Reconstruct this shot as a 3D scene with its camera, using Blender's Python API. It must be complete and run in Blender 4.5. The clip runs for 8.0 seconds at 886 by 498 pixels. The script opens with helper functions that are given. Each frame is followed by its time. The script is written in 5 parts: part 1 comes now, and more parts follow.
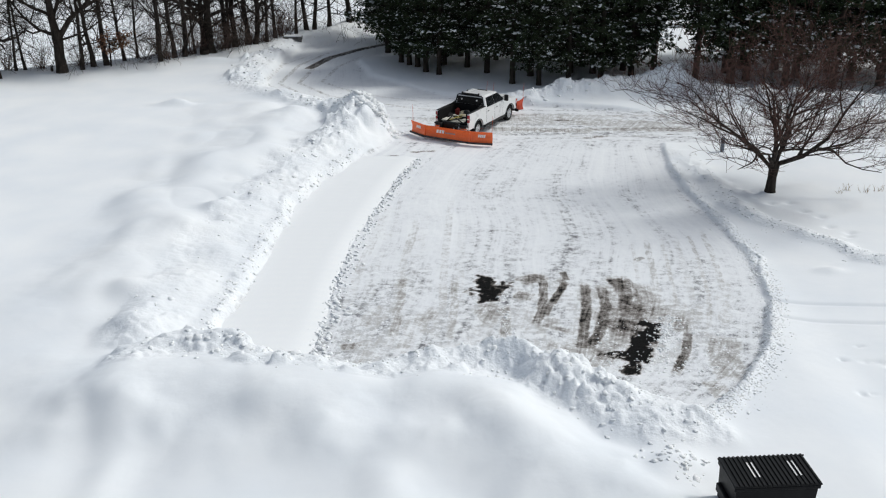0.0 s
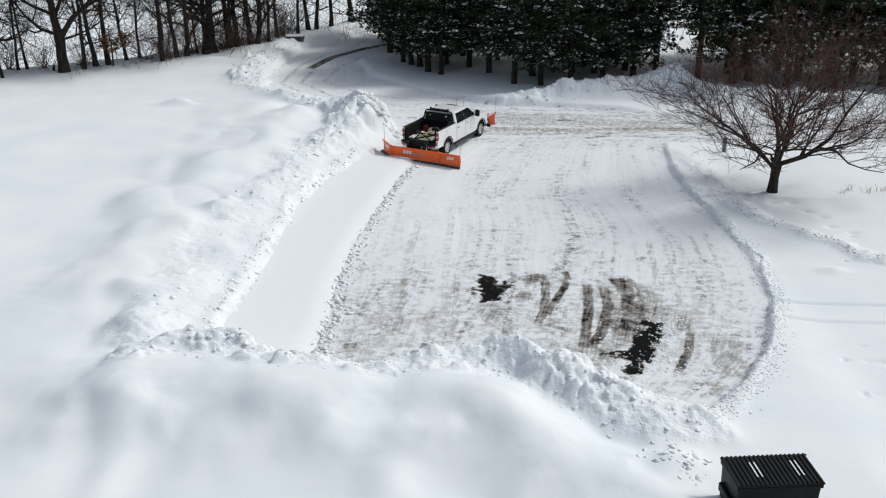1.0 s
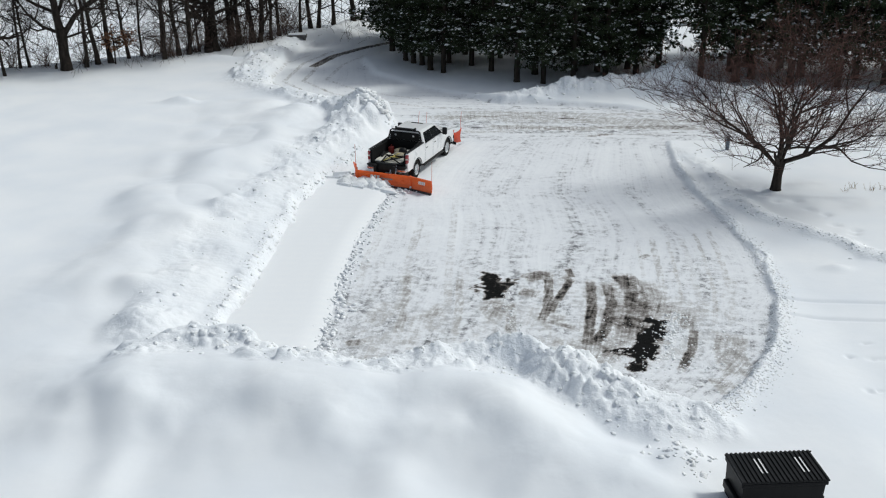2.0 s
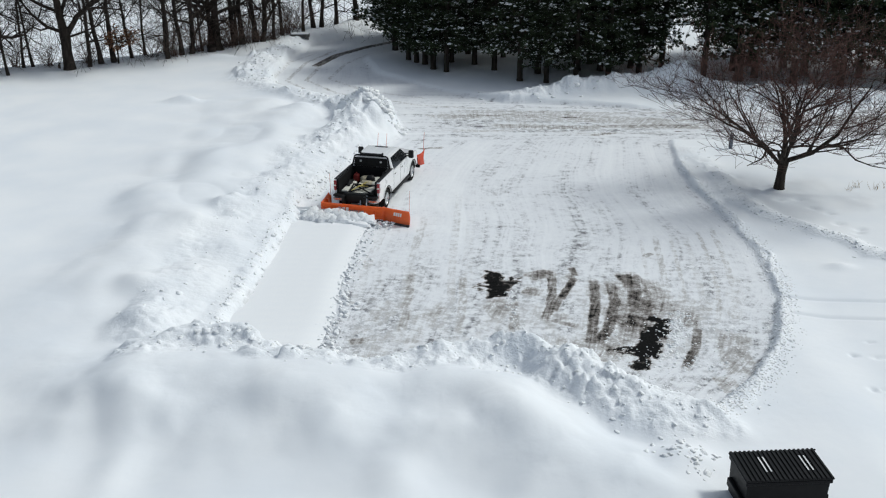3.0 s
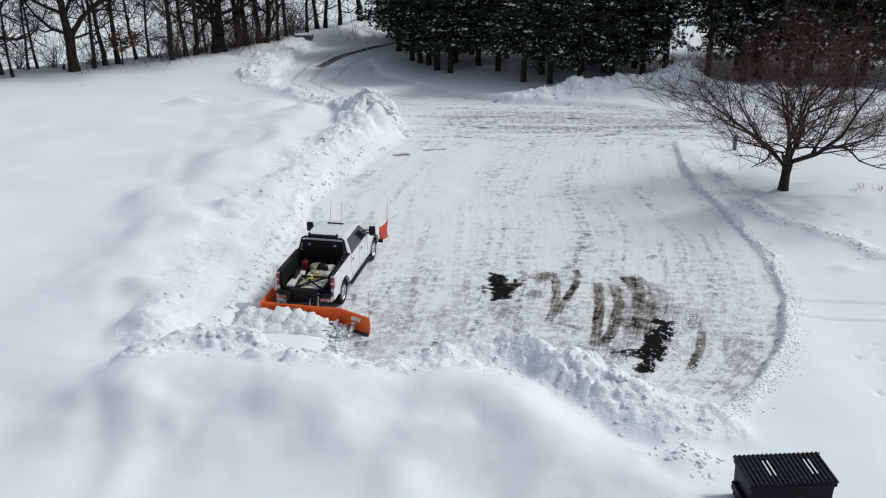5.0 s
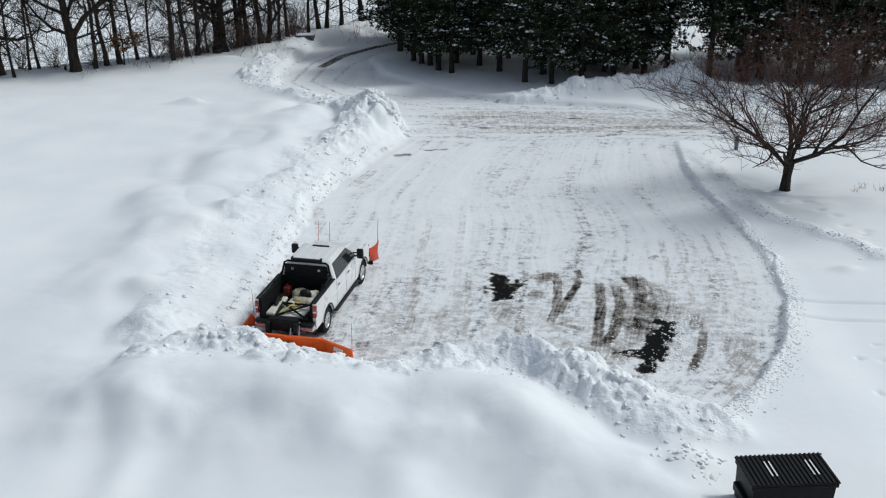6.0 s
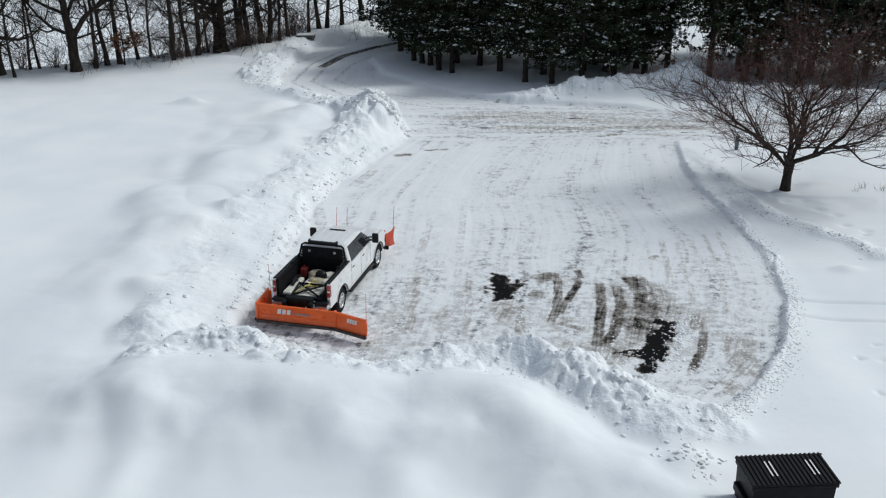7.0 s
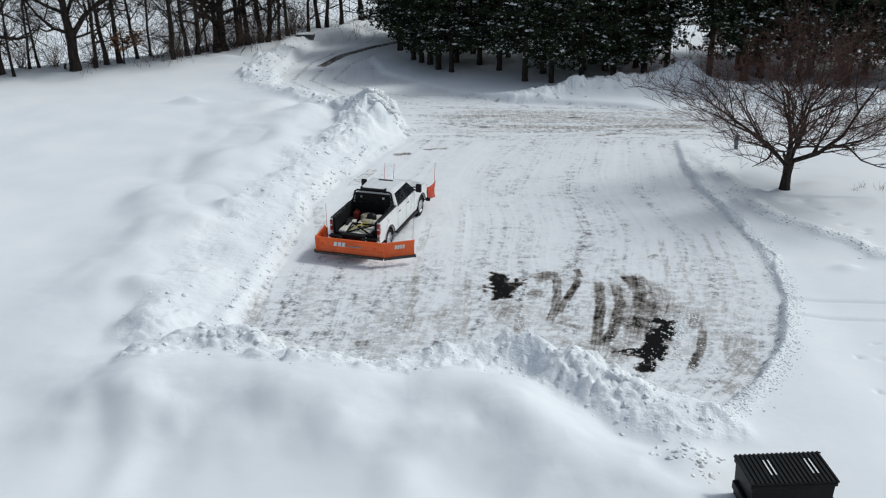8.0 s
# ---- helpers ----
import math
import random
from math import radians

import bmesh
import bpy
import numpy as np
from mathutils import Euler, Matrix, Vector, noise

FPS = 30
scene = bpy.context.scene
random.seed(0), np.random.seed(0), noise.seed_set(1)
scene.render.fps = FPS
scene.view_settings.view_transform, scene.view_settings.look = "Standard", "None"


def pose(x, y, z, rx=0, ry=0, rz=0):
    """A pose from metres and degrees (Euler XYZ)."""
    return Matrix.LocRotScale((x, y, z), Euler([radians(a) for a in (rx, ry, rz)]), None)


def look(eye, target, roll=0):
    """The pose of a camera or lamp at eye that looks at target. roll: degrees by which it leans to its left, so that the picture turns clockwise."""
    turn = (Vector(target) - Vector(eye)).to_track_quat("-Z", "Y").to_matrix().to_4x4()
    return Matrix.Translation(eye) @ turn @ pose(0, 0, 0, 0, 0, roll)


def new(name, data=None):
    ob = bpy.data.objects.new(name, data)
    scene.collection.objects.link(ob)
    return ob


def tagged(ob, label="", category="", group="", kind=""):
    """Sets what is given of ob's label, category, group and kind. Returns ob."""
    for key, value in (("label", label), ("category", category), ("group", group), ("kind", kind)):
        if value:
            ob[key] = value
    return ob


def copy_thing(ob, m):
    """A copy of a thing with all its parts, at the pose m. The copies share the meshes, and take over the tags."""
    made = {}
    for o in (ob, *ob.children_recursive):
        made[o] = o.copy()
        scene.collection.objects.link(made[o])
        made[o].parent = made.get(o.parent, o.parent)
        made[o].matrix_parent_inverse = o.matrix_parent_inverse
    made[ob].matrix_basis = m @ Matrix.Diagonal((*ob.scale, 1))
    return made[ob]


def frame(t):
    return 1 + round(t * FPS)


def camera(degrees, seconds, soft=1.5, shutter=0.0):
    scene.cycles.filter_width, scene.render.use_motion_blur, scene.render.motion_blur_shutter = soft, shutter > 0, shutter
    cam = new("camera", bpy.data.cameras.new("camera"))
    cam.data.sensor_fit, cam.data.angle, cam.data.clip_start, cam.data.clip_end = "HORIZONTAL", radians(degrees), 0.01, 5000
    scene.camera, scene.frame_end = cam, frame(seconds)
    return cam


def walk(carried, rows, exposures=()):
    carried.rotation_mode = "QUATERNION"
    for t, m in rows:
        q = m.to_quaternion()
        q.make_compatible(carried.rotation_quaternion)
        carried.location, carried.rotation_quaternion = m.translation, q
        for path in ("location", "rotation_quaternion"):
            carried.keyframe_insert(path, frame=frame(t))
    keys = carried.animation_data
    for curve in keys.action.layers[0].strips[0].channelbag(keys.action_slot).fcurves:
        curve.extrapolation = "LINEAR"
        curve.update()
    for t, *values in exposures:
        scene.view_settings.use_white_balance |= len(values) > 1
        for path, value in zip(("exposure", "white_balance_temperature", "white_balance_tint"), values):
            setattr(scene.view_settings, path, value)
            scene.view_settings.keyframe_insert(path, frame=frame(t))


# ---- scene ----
# The camera: a drone that hovers about 15 m over the near snow bank.
EYE_Z, TILT = 15.07, 68.0
cam = camera(47.0, 8.0, soft=1.15)
DRIFT = [  # seconds, turn, tilt, lean (degrees), then the drift of the drone in metres
    (0.0, -0.625, -0.052, -0.178, 0.149, -0.025, 0.045),
    (0.5, -0.585, -0.075, -0.205, 0.145, -0.028, 0.030),
    (1.0, -0.552, -0.073, -0.230, 0.118, -0.020, 0.005),
    (1.5, -0.520, -0.073, -0.245, 0.080, -0.013, -0.052),
    (3.0, -0.305, -0.064, -0.168, 0.037, -0.003, -0.156),
    (3.5, -0.228, -0.060, -0.124, 0.028, 0.015, -0.159),
    (4.0, -0.165, -0.032, -0.078, 0.030, 0.018, -0.122),
    (4.5, -0.122, -0.022, -0.048, 0.030, 0.012, -0.068),
    (6.0, 0.008, -0.003, 0.018, 0.020, 0.010, -0.012),
    (6.5, 0.010, 0.000, 0.012, 0.012, 0.003, 0.000),
    (7.0, 0.026, 0.010, 0.025, 0.016, 0.000, 0.001),
    (7.5, 0.036, 0.035, 0.020, 0.032, 0.025, -0.012),
    (8.0, 0.032, 0.021, 0.021, 0.055, 0.010, -0.037),
]
walk(cam, [(t, pose(x, y, EYE_Z + z, TILT - dp, 0, turn) @ pose(0, 0, 0, 0, 0, -lean))
           for t, turn, dp, lean, x, y, z in DRIFT],
     exposures=[(0.0, -0.13, 6480, 6), (1.5, -0.18, 6430, 5), (3.0, -0.24, 6320, 4), (4.5, -0.27, 6270, 4), (6.5, -0.31, 6230, 4), (8.0, -0.32, 6230, 4)])

# Light: a hazy winter sun behind the pines, about 48 degrees high.
SUN_WAY = Vector((0.90, 0.36, 1.08)).normalized()      # towards the sun
world = bpy.data.worlds.new("winter_sky")
scene.world = world
world.use_nodes = True
wn = world.node_tree.nodes
sky = wn.new("ShaderNodeTexSky")
sky.sky_type, sky.sun_disc = "NISHITA", False
sky.sun_elevation = math.asin(SUN_WAY.z)
sky.sun_rotation = math.atan2(SUN_WAY.x, SUN_WAY.y)
sky.air_density, sky.dust_density, sky.ozone_density = 1.0, 2.5, 1.0
thin_cloud = wn.new("ShaderNodeHueSaturation")                      # thin cloud pales the blue
thin_cloud.inputs["Saturation"].default_value = 0.52
world.node_tree.links.new(sky.outputs[0], thin_cloud.inputs["Color"])
world.node_tree.links.new(thin_cloud.outputs[0], wn["Background"].inputs[0])
wn["Background"].inputs[1].default_value = 0.122
sun = new("sun", bpy.data.lights.new("sun", "SUN"))
sun.data.energy, sun.data.angle, sun.data.color = 1.80, radians(10), (1.0, 0.985, 0.95)
sun.matrix_basis = look(SUN_WAY * 60, (0, 0, 0))


# ---- materials ----
def nodes_of(name):
    m = bpy.data.materials.new(name)
    m.use_nodes = True
    return m, m.node_tree.nodes, m.node_tree.links, m.node_tree.nodes["Principled BSDF"]


def noise_node(n, l, scale, detail=4.0, stretch=(1, 1, 1), space="Object"):
    tc, mp, t = n.new("ShaderNodeTexCoord"), n.new("ShaderNodeMapping"), n.new("ShaderNodeTexNoise")
    mp.inputs["Scale"].default_value = stretch
    t.inputs["Scale"].default_value, t.inputs["Detail"].default_value = scale, detail
    l.new(tc.outputs[space], mp.inputs[0])
    l.new(mp.outputs[0], t.inputs["Vector"])
    return t.outputs["Fac"]


def ramp(n, l, fac, stops):
    r = n.new("ShaderNodeValToRGB")
    e = r.color_ramp.elements
    while len(e) < len(stops):
        e.new(0.5)
    for k, (p, c) in zip(e, stops):
        k.position, k.color = p, (*c, 1) if len(c) == 3 else c
    l.new(fac, r.inputs[0])
    return r.outputs[0]


def mixed(n, l, fac, a, b):
    m = n.new("ShaderNodeMix")
    m.data_type = "RGBA"
    for sock, v in ((m.inputs[0], fac), (m.inputs[6], a), (m.inputs[7], b)):
        if isinstance(v, (int, float)):
            sock.default_value = v
        elif isinstance(v, tuple):
            sock.default_value = (*v, 1)
        else:
            l.new(v, sock)
    return m.outputs[2]


def calc(n, l, op, a, b, c=None):
    m = n.new("ShaderNodeMath")
    m.operation = op
    for sock, v in zip(m.inputs, (a, b, c)):
        if v is None:
            continue
        if isinstance(v, (int, float)):
            sock.default_value = v
        else:
            l.new(v, sock)
    return m.outputs[0]


def attr(n, name):
    a = n.new("ShaderNodeAttribute")
    a.attribute_name = name
    return a.outputs["Fac"]


def bumped(n, l, bsdf, height, dist, strength=1.0):
    b = n.new("ShaderNodeBump")
    b.inputs["Distance"].default_value, b.inputs["Strength"].default_value = dist, strength
    l.new(height, b.inputs["Height"])
    l.new(b.outputs[0], bsdf.inputs["Normal"])


def plain(name, dark, light, rough=0.5, metal=0.0, scale=6.0, bump=0.0, coat=0.0, stretch=(1, 1, 1), shine=0.5):
    """A worn surface: a coarse and a fine noise between two tones, with a little relief."""
    m, n, l, p = nodes_of(name)
    coarse, fine = noise_node(n, l, scale, 5, stretch), noise_node(n, l, scale * 9, 3, stretch)
    both = calc(n, l, "ADD", calc(n, l, "MULTIPLY", coarse, 0.65), calc(n, l, "MULTIPLY", fine, 0.35))
    l.new(ramp(n, l, both, [(0.36, dark), (0.64, light)]), p.inputs["Base Color"])
    l.new(calc(n, l, "MULTIPLY_ADD", coarse, 0.25, rough - 0.12), p.inputs["Roughness"])
    p.inputs["Specular IOR Level"].default_value = shine
    p.inputs["Metallic"].default_value, p.inputs["Coat Weight"].default_value = metal, coat
    if bump:
        bumped(n, l, p, both, bump)
    return m


def snow_material(name, grain=0.02, low=(0.80, 0.83, 0.87)):
    m, n, l, p = nodes_of(name)
    a, b, c = noise_node(n, l, 1.3, 4), noise_node(n, l, 11, 5), noise_node(n, l, 60, 3)
    l.new(ramp(n, l, a, [(0.3, low), (0.7, (0.90, 0.91, 0.92))]), p.inputs["Base Color"])
    p.inputs["Roughness"].default_value = 0.62
    p.inputs["Specular IOR Level"].default_value = 0.25
    hgt = calc(n, l, "MULTIPLY_ADD", c, 0.3, b)
    bumped(n, l, p, hgt, grain)
    return m


def ground_material():
    """Snow, packed snow scraped by the plough, and wet asphalt, by weights that the ground carries."""
    m, n, l, p = nodes_of("snow_and_asphalt")
    plowed, bare, cross, worn = attr(n, "plowed"), attr(n, "bare"), attr(n, "cross"), attr(n, "worn")
    rough = attr(n, "lumpy")
    soft_a, soft_b = noise_node(n, l, 0.35, 4), noise_node(n, l, 9, 5)
    fine = noise_node(n, l, 45, 4)
    fresh = ramp(n, l, soft_a, [(0.3, (0.81, 0.84, 0.88)), (0.7, (0.885, 0.90, 0.92))])
    tc, sep, lane = n.new("ShaderNodeTexCoord"), n.new("ShaderNodeSeparateXYZ"), n.new("ShaderNodeCombineXYZ")
    l.new(tc.outputs["Object"], sep.inputs[0])
    l.new(attr(n, "lane"), lane.inputs[0])
    l.new(sep.outputs[1], lane.inputs[1])

    def rugged(across, down, detail, harsh, vector):
        mp, t = n.new("ShaderNodeMapping"), n.new("ShaderNodeTexNoise")
        mp.inputs["Scale"].default_value = (across, down, 1)
        t.inputs["Scale"].default_value, t.inputs["Detail"].default_value, t.inputs["Roughness"].default_value = 1.0, detail, harsh
        l.new(vector, mp.inputs[0]), l.new(mp.outputs[0], t.inputs["Vector"])
        return t.outputs["Fac"]

    def centred(v, gain):
        return calc(n, l, "MULTIPLY", calc(n, l, "SUBTRACT", v, 0.5), gain)

    flat, way = tc.outputs["Object"], lane.outputs[0]
    # wheel and blade bands along the lot, and across its far end
    along = calc(n, l, "MULTIPLY_ADD", rugged(1.1, 0.035, 4, 0.55, way), 0.6, calc(n, l, "MULTIPLY", rugged(6.5, 0.11, 5, 0.6, way), 0.4))
    athwart = rugged(0.26, 1.9, 6, 0.6, flat)
    band = n.new("ShaderNodeMix")
    l.new(cross, band.inputs[0]), l.new(along, band.inputs[2]), l.new(athwart, band.inputs[3])
    band = band.outputs[0]
    mottle = rugged(0.75, 0.6, 6, 0.6, flat)
    chip = rugged(2.8, 2.9, 10, 0.74, flat)                                    # torn flecks where the blade chattered
    grit = rugged(9.0, 15.0, 6, 0.7, flat)
    dens = calc(n, l, "ADD", worn, calc(n, l, "ADD", centred(band, 3.6), centred(mottle, 1.8)))
    torn = calc(n, l, "MINIMUM", calc(n, l, "MAXIMUM", calc(n, l, "MULTIPLY_ADD", dens, 1.9, 0.30), 0.22), 2.2)
    flecks = calc(n, l, "MULTIPLY", calc(n, l, "ADD", centred(chip, 1.3), centred(grit, 0.30)), torn)
    shade = calc(n, l, "ADD", calc(n, l, "MULTIPLY_ADD", dens, 0.20, 0.54), flecks)
    packed = ramp(n, l, shade, [(0.44, (0.865, 0.88, 0.90)), (0.57, (0.80, 0.815, 0.845)), (0.66, (0.67, 0.68, 0.705)), (0.76, (0.43, 0.44, 0.46)), (0.88, (0.20, 0.20, 0.215))])
    near = calc(n, l, "MINIMUM", calc(n, l, "MULTIPLY", bare, 2.2), 1.0)
    wet = calc(n, l, "ADD", centred(chip, 1.9), calc(n, l, "ADD", centred(rugged(9.0, 0.35, 5, 0.6, way), 0.8), centred(grit, 0.6)))
    wet = calc(n, l, "MULTIPLY_ADD", wet, near, bare)
    slush = ramp(n, l, wet, [(0.12, (0.78, 0.79, 0.81)), (0.30, (0.54, 0.535, 0.535)), (0.50, (0.29, 0.272, 0.26)), (0.70, (0.125, 0.112, 0.103)), (0.86, (0.005, 0.005, 0.005))])
    show = ramp(n, l, wet, [(0.10, (0, 0, 0)), (0.26, (1, 1, 1))])
    lot = mixed(n, l, show, packed, slush)
    l.new(mixed(n, l, plowed, fresh, lot), p.inputs["Base Color"])
    wetness = calc(n, l, "MULTIPLY", calc(n, l, "MULTIPLY", show, bare), plowed)
    l.new(calc(n, l, "MULTIPLY_ADD", wetness, -0.10, 0.75), p.inputs["Roughness"])
    p.inputs["Specular IOR Level"].default_value = 0.06
    hgt = calc(n, l, "MULTIPLY_ADD", fine, calc(n, l, "MULTIPLY_ADD", plowed, 0.17, 0.04), calc(n, l, "MULTIPLY", soft_b, calc(n, l, "MULTIPLY_ADD", rough, 1.2, 0.06)))
    hgt = calc(n, l, "ADD", hgt, calc(n, l, "MULTIPLY", calc(n, l, "MULTIPLY", shade, -0.7), plowed))
    bumped(n, l, p, hgt, 0.035)
    return m


SNOW = snow_material("snow")
SMOOTH_SNOW = snow_material("smooth_snow", 0.003, (0.875, 0.89, 0.91))
CHUNK = snow_material("broken_snow", 0.03, (0.85, 0.87, 0.90))
GROUND = ground_material()
BARK = plain("dark_bark", (0.014, 0.012, 0.010), (0.058, 0.047, 0.040), 0.9, 0, 5, 0.02, 0, (1, 1, 0.25), shine=0.1)
TWIG = plain("twig_bark", (0.05, 0.033, 0.027), (0.13, 0.085, 0.068), 0.9, 0, 5)
RED_TWIG = plain("reddish_twig", (0.040, 0.017, 0.013), (0.105, 0.045, 0.034), 0.9, 0, 3)
OAK_LEAF = plain("dry_oak_leaf", (0.12, 0.055, 0.03), (0.25, 0.12, 0.06), 0.85, 0, 3)
NEEDLES = plain("pine_needles", (0.010, 0.018, 0.009), (0.044, 0.060, 0.030), 0.8, 0, 1.4, shine=0.12)
WHITE_PAINT = plain("white_car_paint", (0.74, 0.75, 0.76), (0.82, 0.82, 0.82), 0.3, 0, 2, 0, 0.6)
BLACK_LINER = plain("black_bed_liner", (0.004, 0.004, 0.005), (0.012, 0.012, 0.013), 0.75, 0, 8, 0.003, shine=0.15)
BLACK_PLASTIC = plain("black_plastic", (0.006, 0.006, 0.007), (0.016, 0.016, 0.017), 0.5, 0, 10, shine=0.25)
BLACK_STEEL = plain("black_painted_steel", (0.004, 0.004, 0.005), (0.015, 0.015, 0.015), 0.5, 0.2, 7, shine=0.2)
RUBBER = plain("tyre_rubber", (0.006, 0.006, 0.006), (0.020, 0.019, 0.019), 0.85, 0, 14, 0.004, shine=0.15)
CHROME = plain("bright_metal", (0.55, 0.56, 0.57), (0.72, 0.73, 0.74), 0.28, 1.0, 9)
TINTED = plain("tinted_glass", (0.010, 0.012, 0.014), (0.018, 0.020, 0.022), 0.12, 0, 3, 0, 0.5)
RED_LENS = plain("red_lens", (0.22, 0.008, 0.012), (0.36, 0.015, 0.02), 0.25, 0, 12, 0, 0.5)
ORANGE = plain("orange_plough_paint", (0.78, 0.105, 0.012), (0.92, 0.150, 0.020), 0.45, 0, 3, 0.002, 0.2)
PLOUGH_RED = plain("red_orange_plough_paint", (0.55, 0.050, 0.018), (0.72, 0.085, 0.03), 0.45, 0, 3, 0.002, 0.2)
WORN_STEEL = plain("worn_cutting_steel", (0.03, 0.028, 0.026), (0.11, 0.10, 0.095), 0.55, 0.7, 9)
WHITE_STICKER = plain("white_decal", (0.70, 0.70, 0.70), (0.82, 0.82, 0.80), 0.5, 0, 6)
GREY_STICKER = plain("grey_decal", (0.20, 0.21, 0.20), (0.34, 0.35, 0.33), 0.5, 0, 6)
TAN = plain("tan_canvas", (0.20, 0.17, 0.11), (0.52, 0.47, 0.36), 0.85, 0, 5, 0.01)
STRAP = plain("yellow_webbing", (0.42, 0.34, 0.08), (0.62, 0.52, 0.16), 0.8, 0, 8)
CREAM = plain("pale_plastic", (0.60, 0.58, 0.50), (0.76, 0.74, 0.68), 0.55, 0, 4)
RED_PLASTIC = plain("red_plastic", (0.25, 0.03, 0.025), (0.38, 0.05, 0.04), 0.5, 0, 8)
DUMP_PAINT = plain("black_dumpster_paint", (0.003, 0.003, 0.004), (0.009, 0.009, 0.010), 0.5, 0.1, 4, 0.003, shine=0.15)
DUMP_LID = plain("black_plastic_lid", (0.003, 0.003, 0.003), (0.008, 0.008, 0.009), 0.42, 0, 6, 0.002, shine=0.2)
POST_PAINT = plain("blue_grey_post", (0.10, 0.12, 0.15), (0.20, 0.23, 0.27), 0.6, 0.3, 8)
STONE = plain("dark_stone", (0.05, 0.047, 0.045), (0.15, 0.14, 0.135), 0.9, 0, 3, 0.02)
DRY_GRASS = plain("dry_grass", (0.20, 0.13, 0.07), (0.42, 0.30, 0.18), 0.9, 0, 4)


# ---- mesh helpers ----
class Geo:
    """Vertices and faces of one mesh."""

    def __init__(self):
        self.v, self.f = [], []

    def add(self, verts, faces):
        k = len(self.v)
        self.v += [tuple(q) for q in verts]
        self.f += [tuple(k + i for i in q) for q in faces]

    def box(self, x0, x1, y0, y1, z0, z1, c=0.015, m=None):
        """A box with chamfered edges."""
        c = min(c, (x1 - x0) * 0.3, (y1 - y0) * 0.3, (z1 - z0) * 0.3)
        ring = lambda a: [(x0 + a, y0 + c, 0), (x0 + c, y0 + a, 0), (x1 - c, y0 + a, 0), (x1 - a, y0 + c, 0),
                          (x1 - a, y1 - c, 0), (x1 - c, y1 - a, 0), (x0 + c, y1 - a, 0), (x0 + a, y1 - c, 0)]
        rings = [[(x, y, z) for x, y, _ in ring(a)] for a, z in ((c, z0), (0, z0 + c), (0, z1 - c), (c, z1))]
        self.rings(rings, True, m)

    def rings(self, rings, caps=True, m=None):
        """A skin over closed rings of equal length."""
        n = len(rings[0])
        verts = [Vector(q) for r in rings for q in r]
        if m is not None:
            verts = [m @ q for q in verts]
        faces = [(i * n + j, i * n + (j + 1) % n, (i + 1) * n + (j + 1) % n, (i + 1) * n + j)
                 for i in range(len(rings) - 1) for j in range(n)]
        if caps:
            faces += [tuple(range(n))[::-1], tuple((len(rings) - 1) * n + j for j in range(n))]
        self.add(verts, faces)

    def tube(self, points, radii, n=6, caps=True):
        """A tapered round bar along points."""
        pts = [Vector(q) for q in points]
        rings = []
        for i, q in enumerate(pts):
            way = (pts[min(i + 1, len(pts) - 1)] - pts[max(i - 1, 0)])
            way = way.normalized() if way.length > 1e-6 else Vector((0, 0, 1))
            side = way.orthogonal().normalized() if abs(way.z) > 0.99 else way.cross(Vector((0, 0, 1))).normalized()
            up = way.cross(side)
            rings.append([q + (side * math.cos(a) + up * math.sin(a)) * radii[i]
                          for a in (2 * math.pi * k / n for k in range(n))])
        self.rings(rings, caps)

    def plate(self, outline, y0, y1):
        """An outline of (x, z) given thickness along y."""
        n = len(outline)
        self.add([(x, y, z) for y in (y0, y1) for x, z in outline],
                 [tuple(range(n)), tuple(range(2 * n - 1, n - 1, -1))]
                 + [(i, i + n, (i + 1) % n + n, (i + 1) % n) for i in range(n)])

    def mesh(self, name, material, smooth=False):
        me = bpy.data.meshes.new(name)
        me.from_pydata(self.v, [], self.f)
        me.materials.append(material)
        bm = bmesh.new()
        bm.from_mesh(me)
        if len(bm.faces) < 60000:
            bmesh.ops.recalc_face_normals(bm, faces=bm.faces)
        for q in bm.faces:
            q.smooth = smooth
        bm.to_mesh(me)
        bm.free()
        return me


def part(name, geo, material, parent=None, label="", smooth=False):
    ob = new(name, geo.mesh(name, material, smooth))
    if parent is not None:
        ob.parent = parent
    if label:
        ob["label"] = label
    return ob


def thing(name, label, category, m=Matrix(), group="", kind=""):
    ob = tagged(new(name), label, category, group, kind)
    ob.empty_display_size = 0.2
    ob.matrix_basis = m
    return ob


def lattice(ix, iy, seed):
    h = (ix.astype(np.int64) * 374761393 + iy.astype(np.int64) * 668265263 + seed * 974711) & 0x7FFFFFFF
    h = ((h ^ (h >> 13)) * 1274126177) & 0x7FFFFFFF
    return ((h ^ (h >> 16)) & 0xFFFF) / 65535.0


def value_noise(x, y, seed=0):
    ix, iy = np.floor(x), np.floor(y)
    u, v = x - ix, y - iy
    u, v = u * u * (3 - 2 * u), v * v * (3 - 2 * v)
    a, b = lattice(ix, iy, seed), lattice(ix + 1, iy, seed)
    c, d = lattice(ix, iy + 1, seed), lattice(ix + 1, iy + 1, seed)
    return (a * (1 - u) + b * u) * (1 - v) + (c * (1 - u) + d * u) * v


def fbm(x, y, seed=0, octaves=4):
    """Noise about 0, within about half a unit either way."""
    out, amp, total = 0, 1.0, 0
    for k in range(octaves):
        c, s = math.cos(0.6 * k), math.sin(0.6 * k)
        out = out + amp * (value_noise((x * c - y * s) * 2 ** k + 17 * k, (x * s + y * c) * 2 ** k, seed + k) - 0.5)
        total, amp = total + amp, amp * 0.5
    return out / total


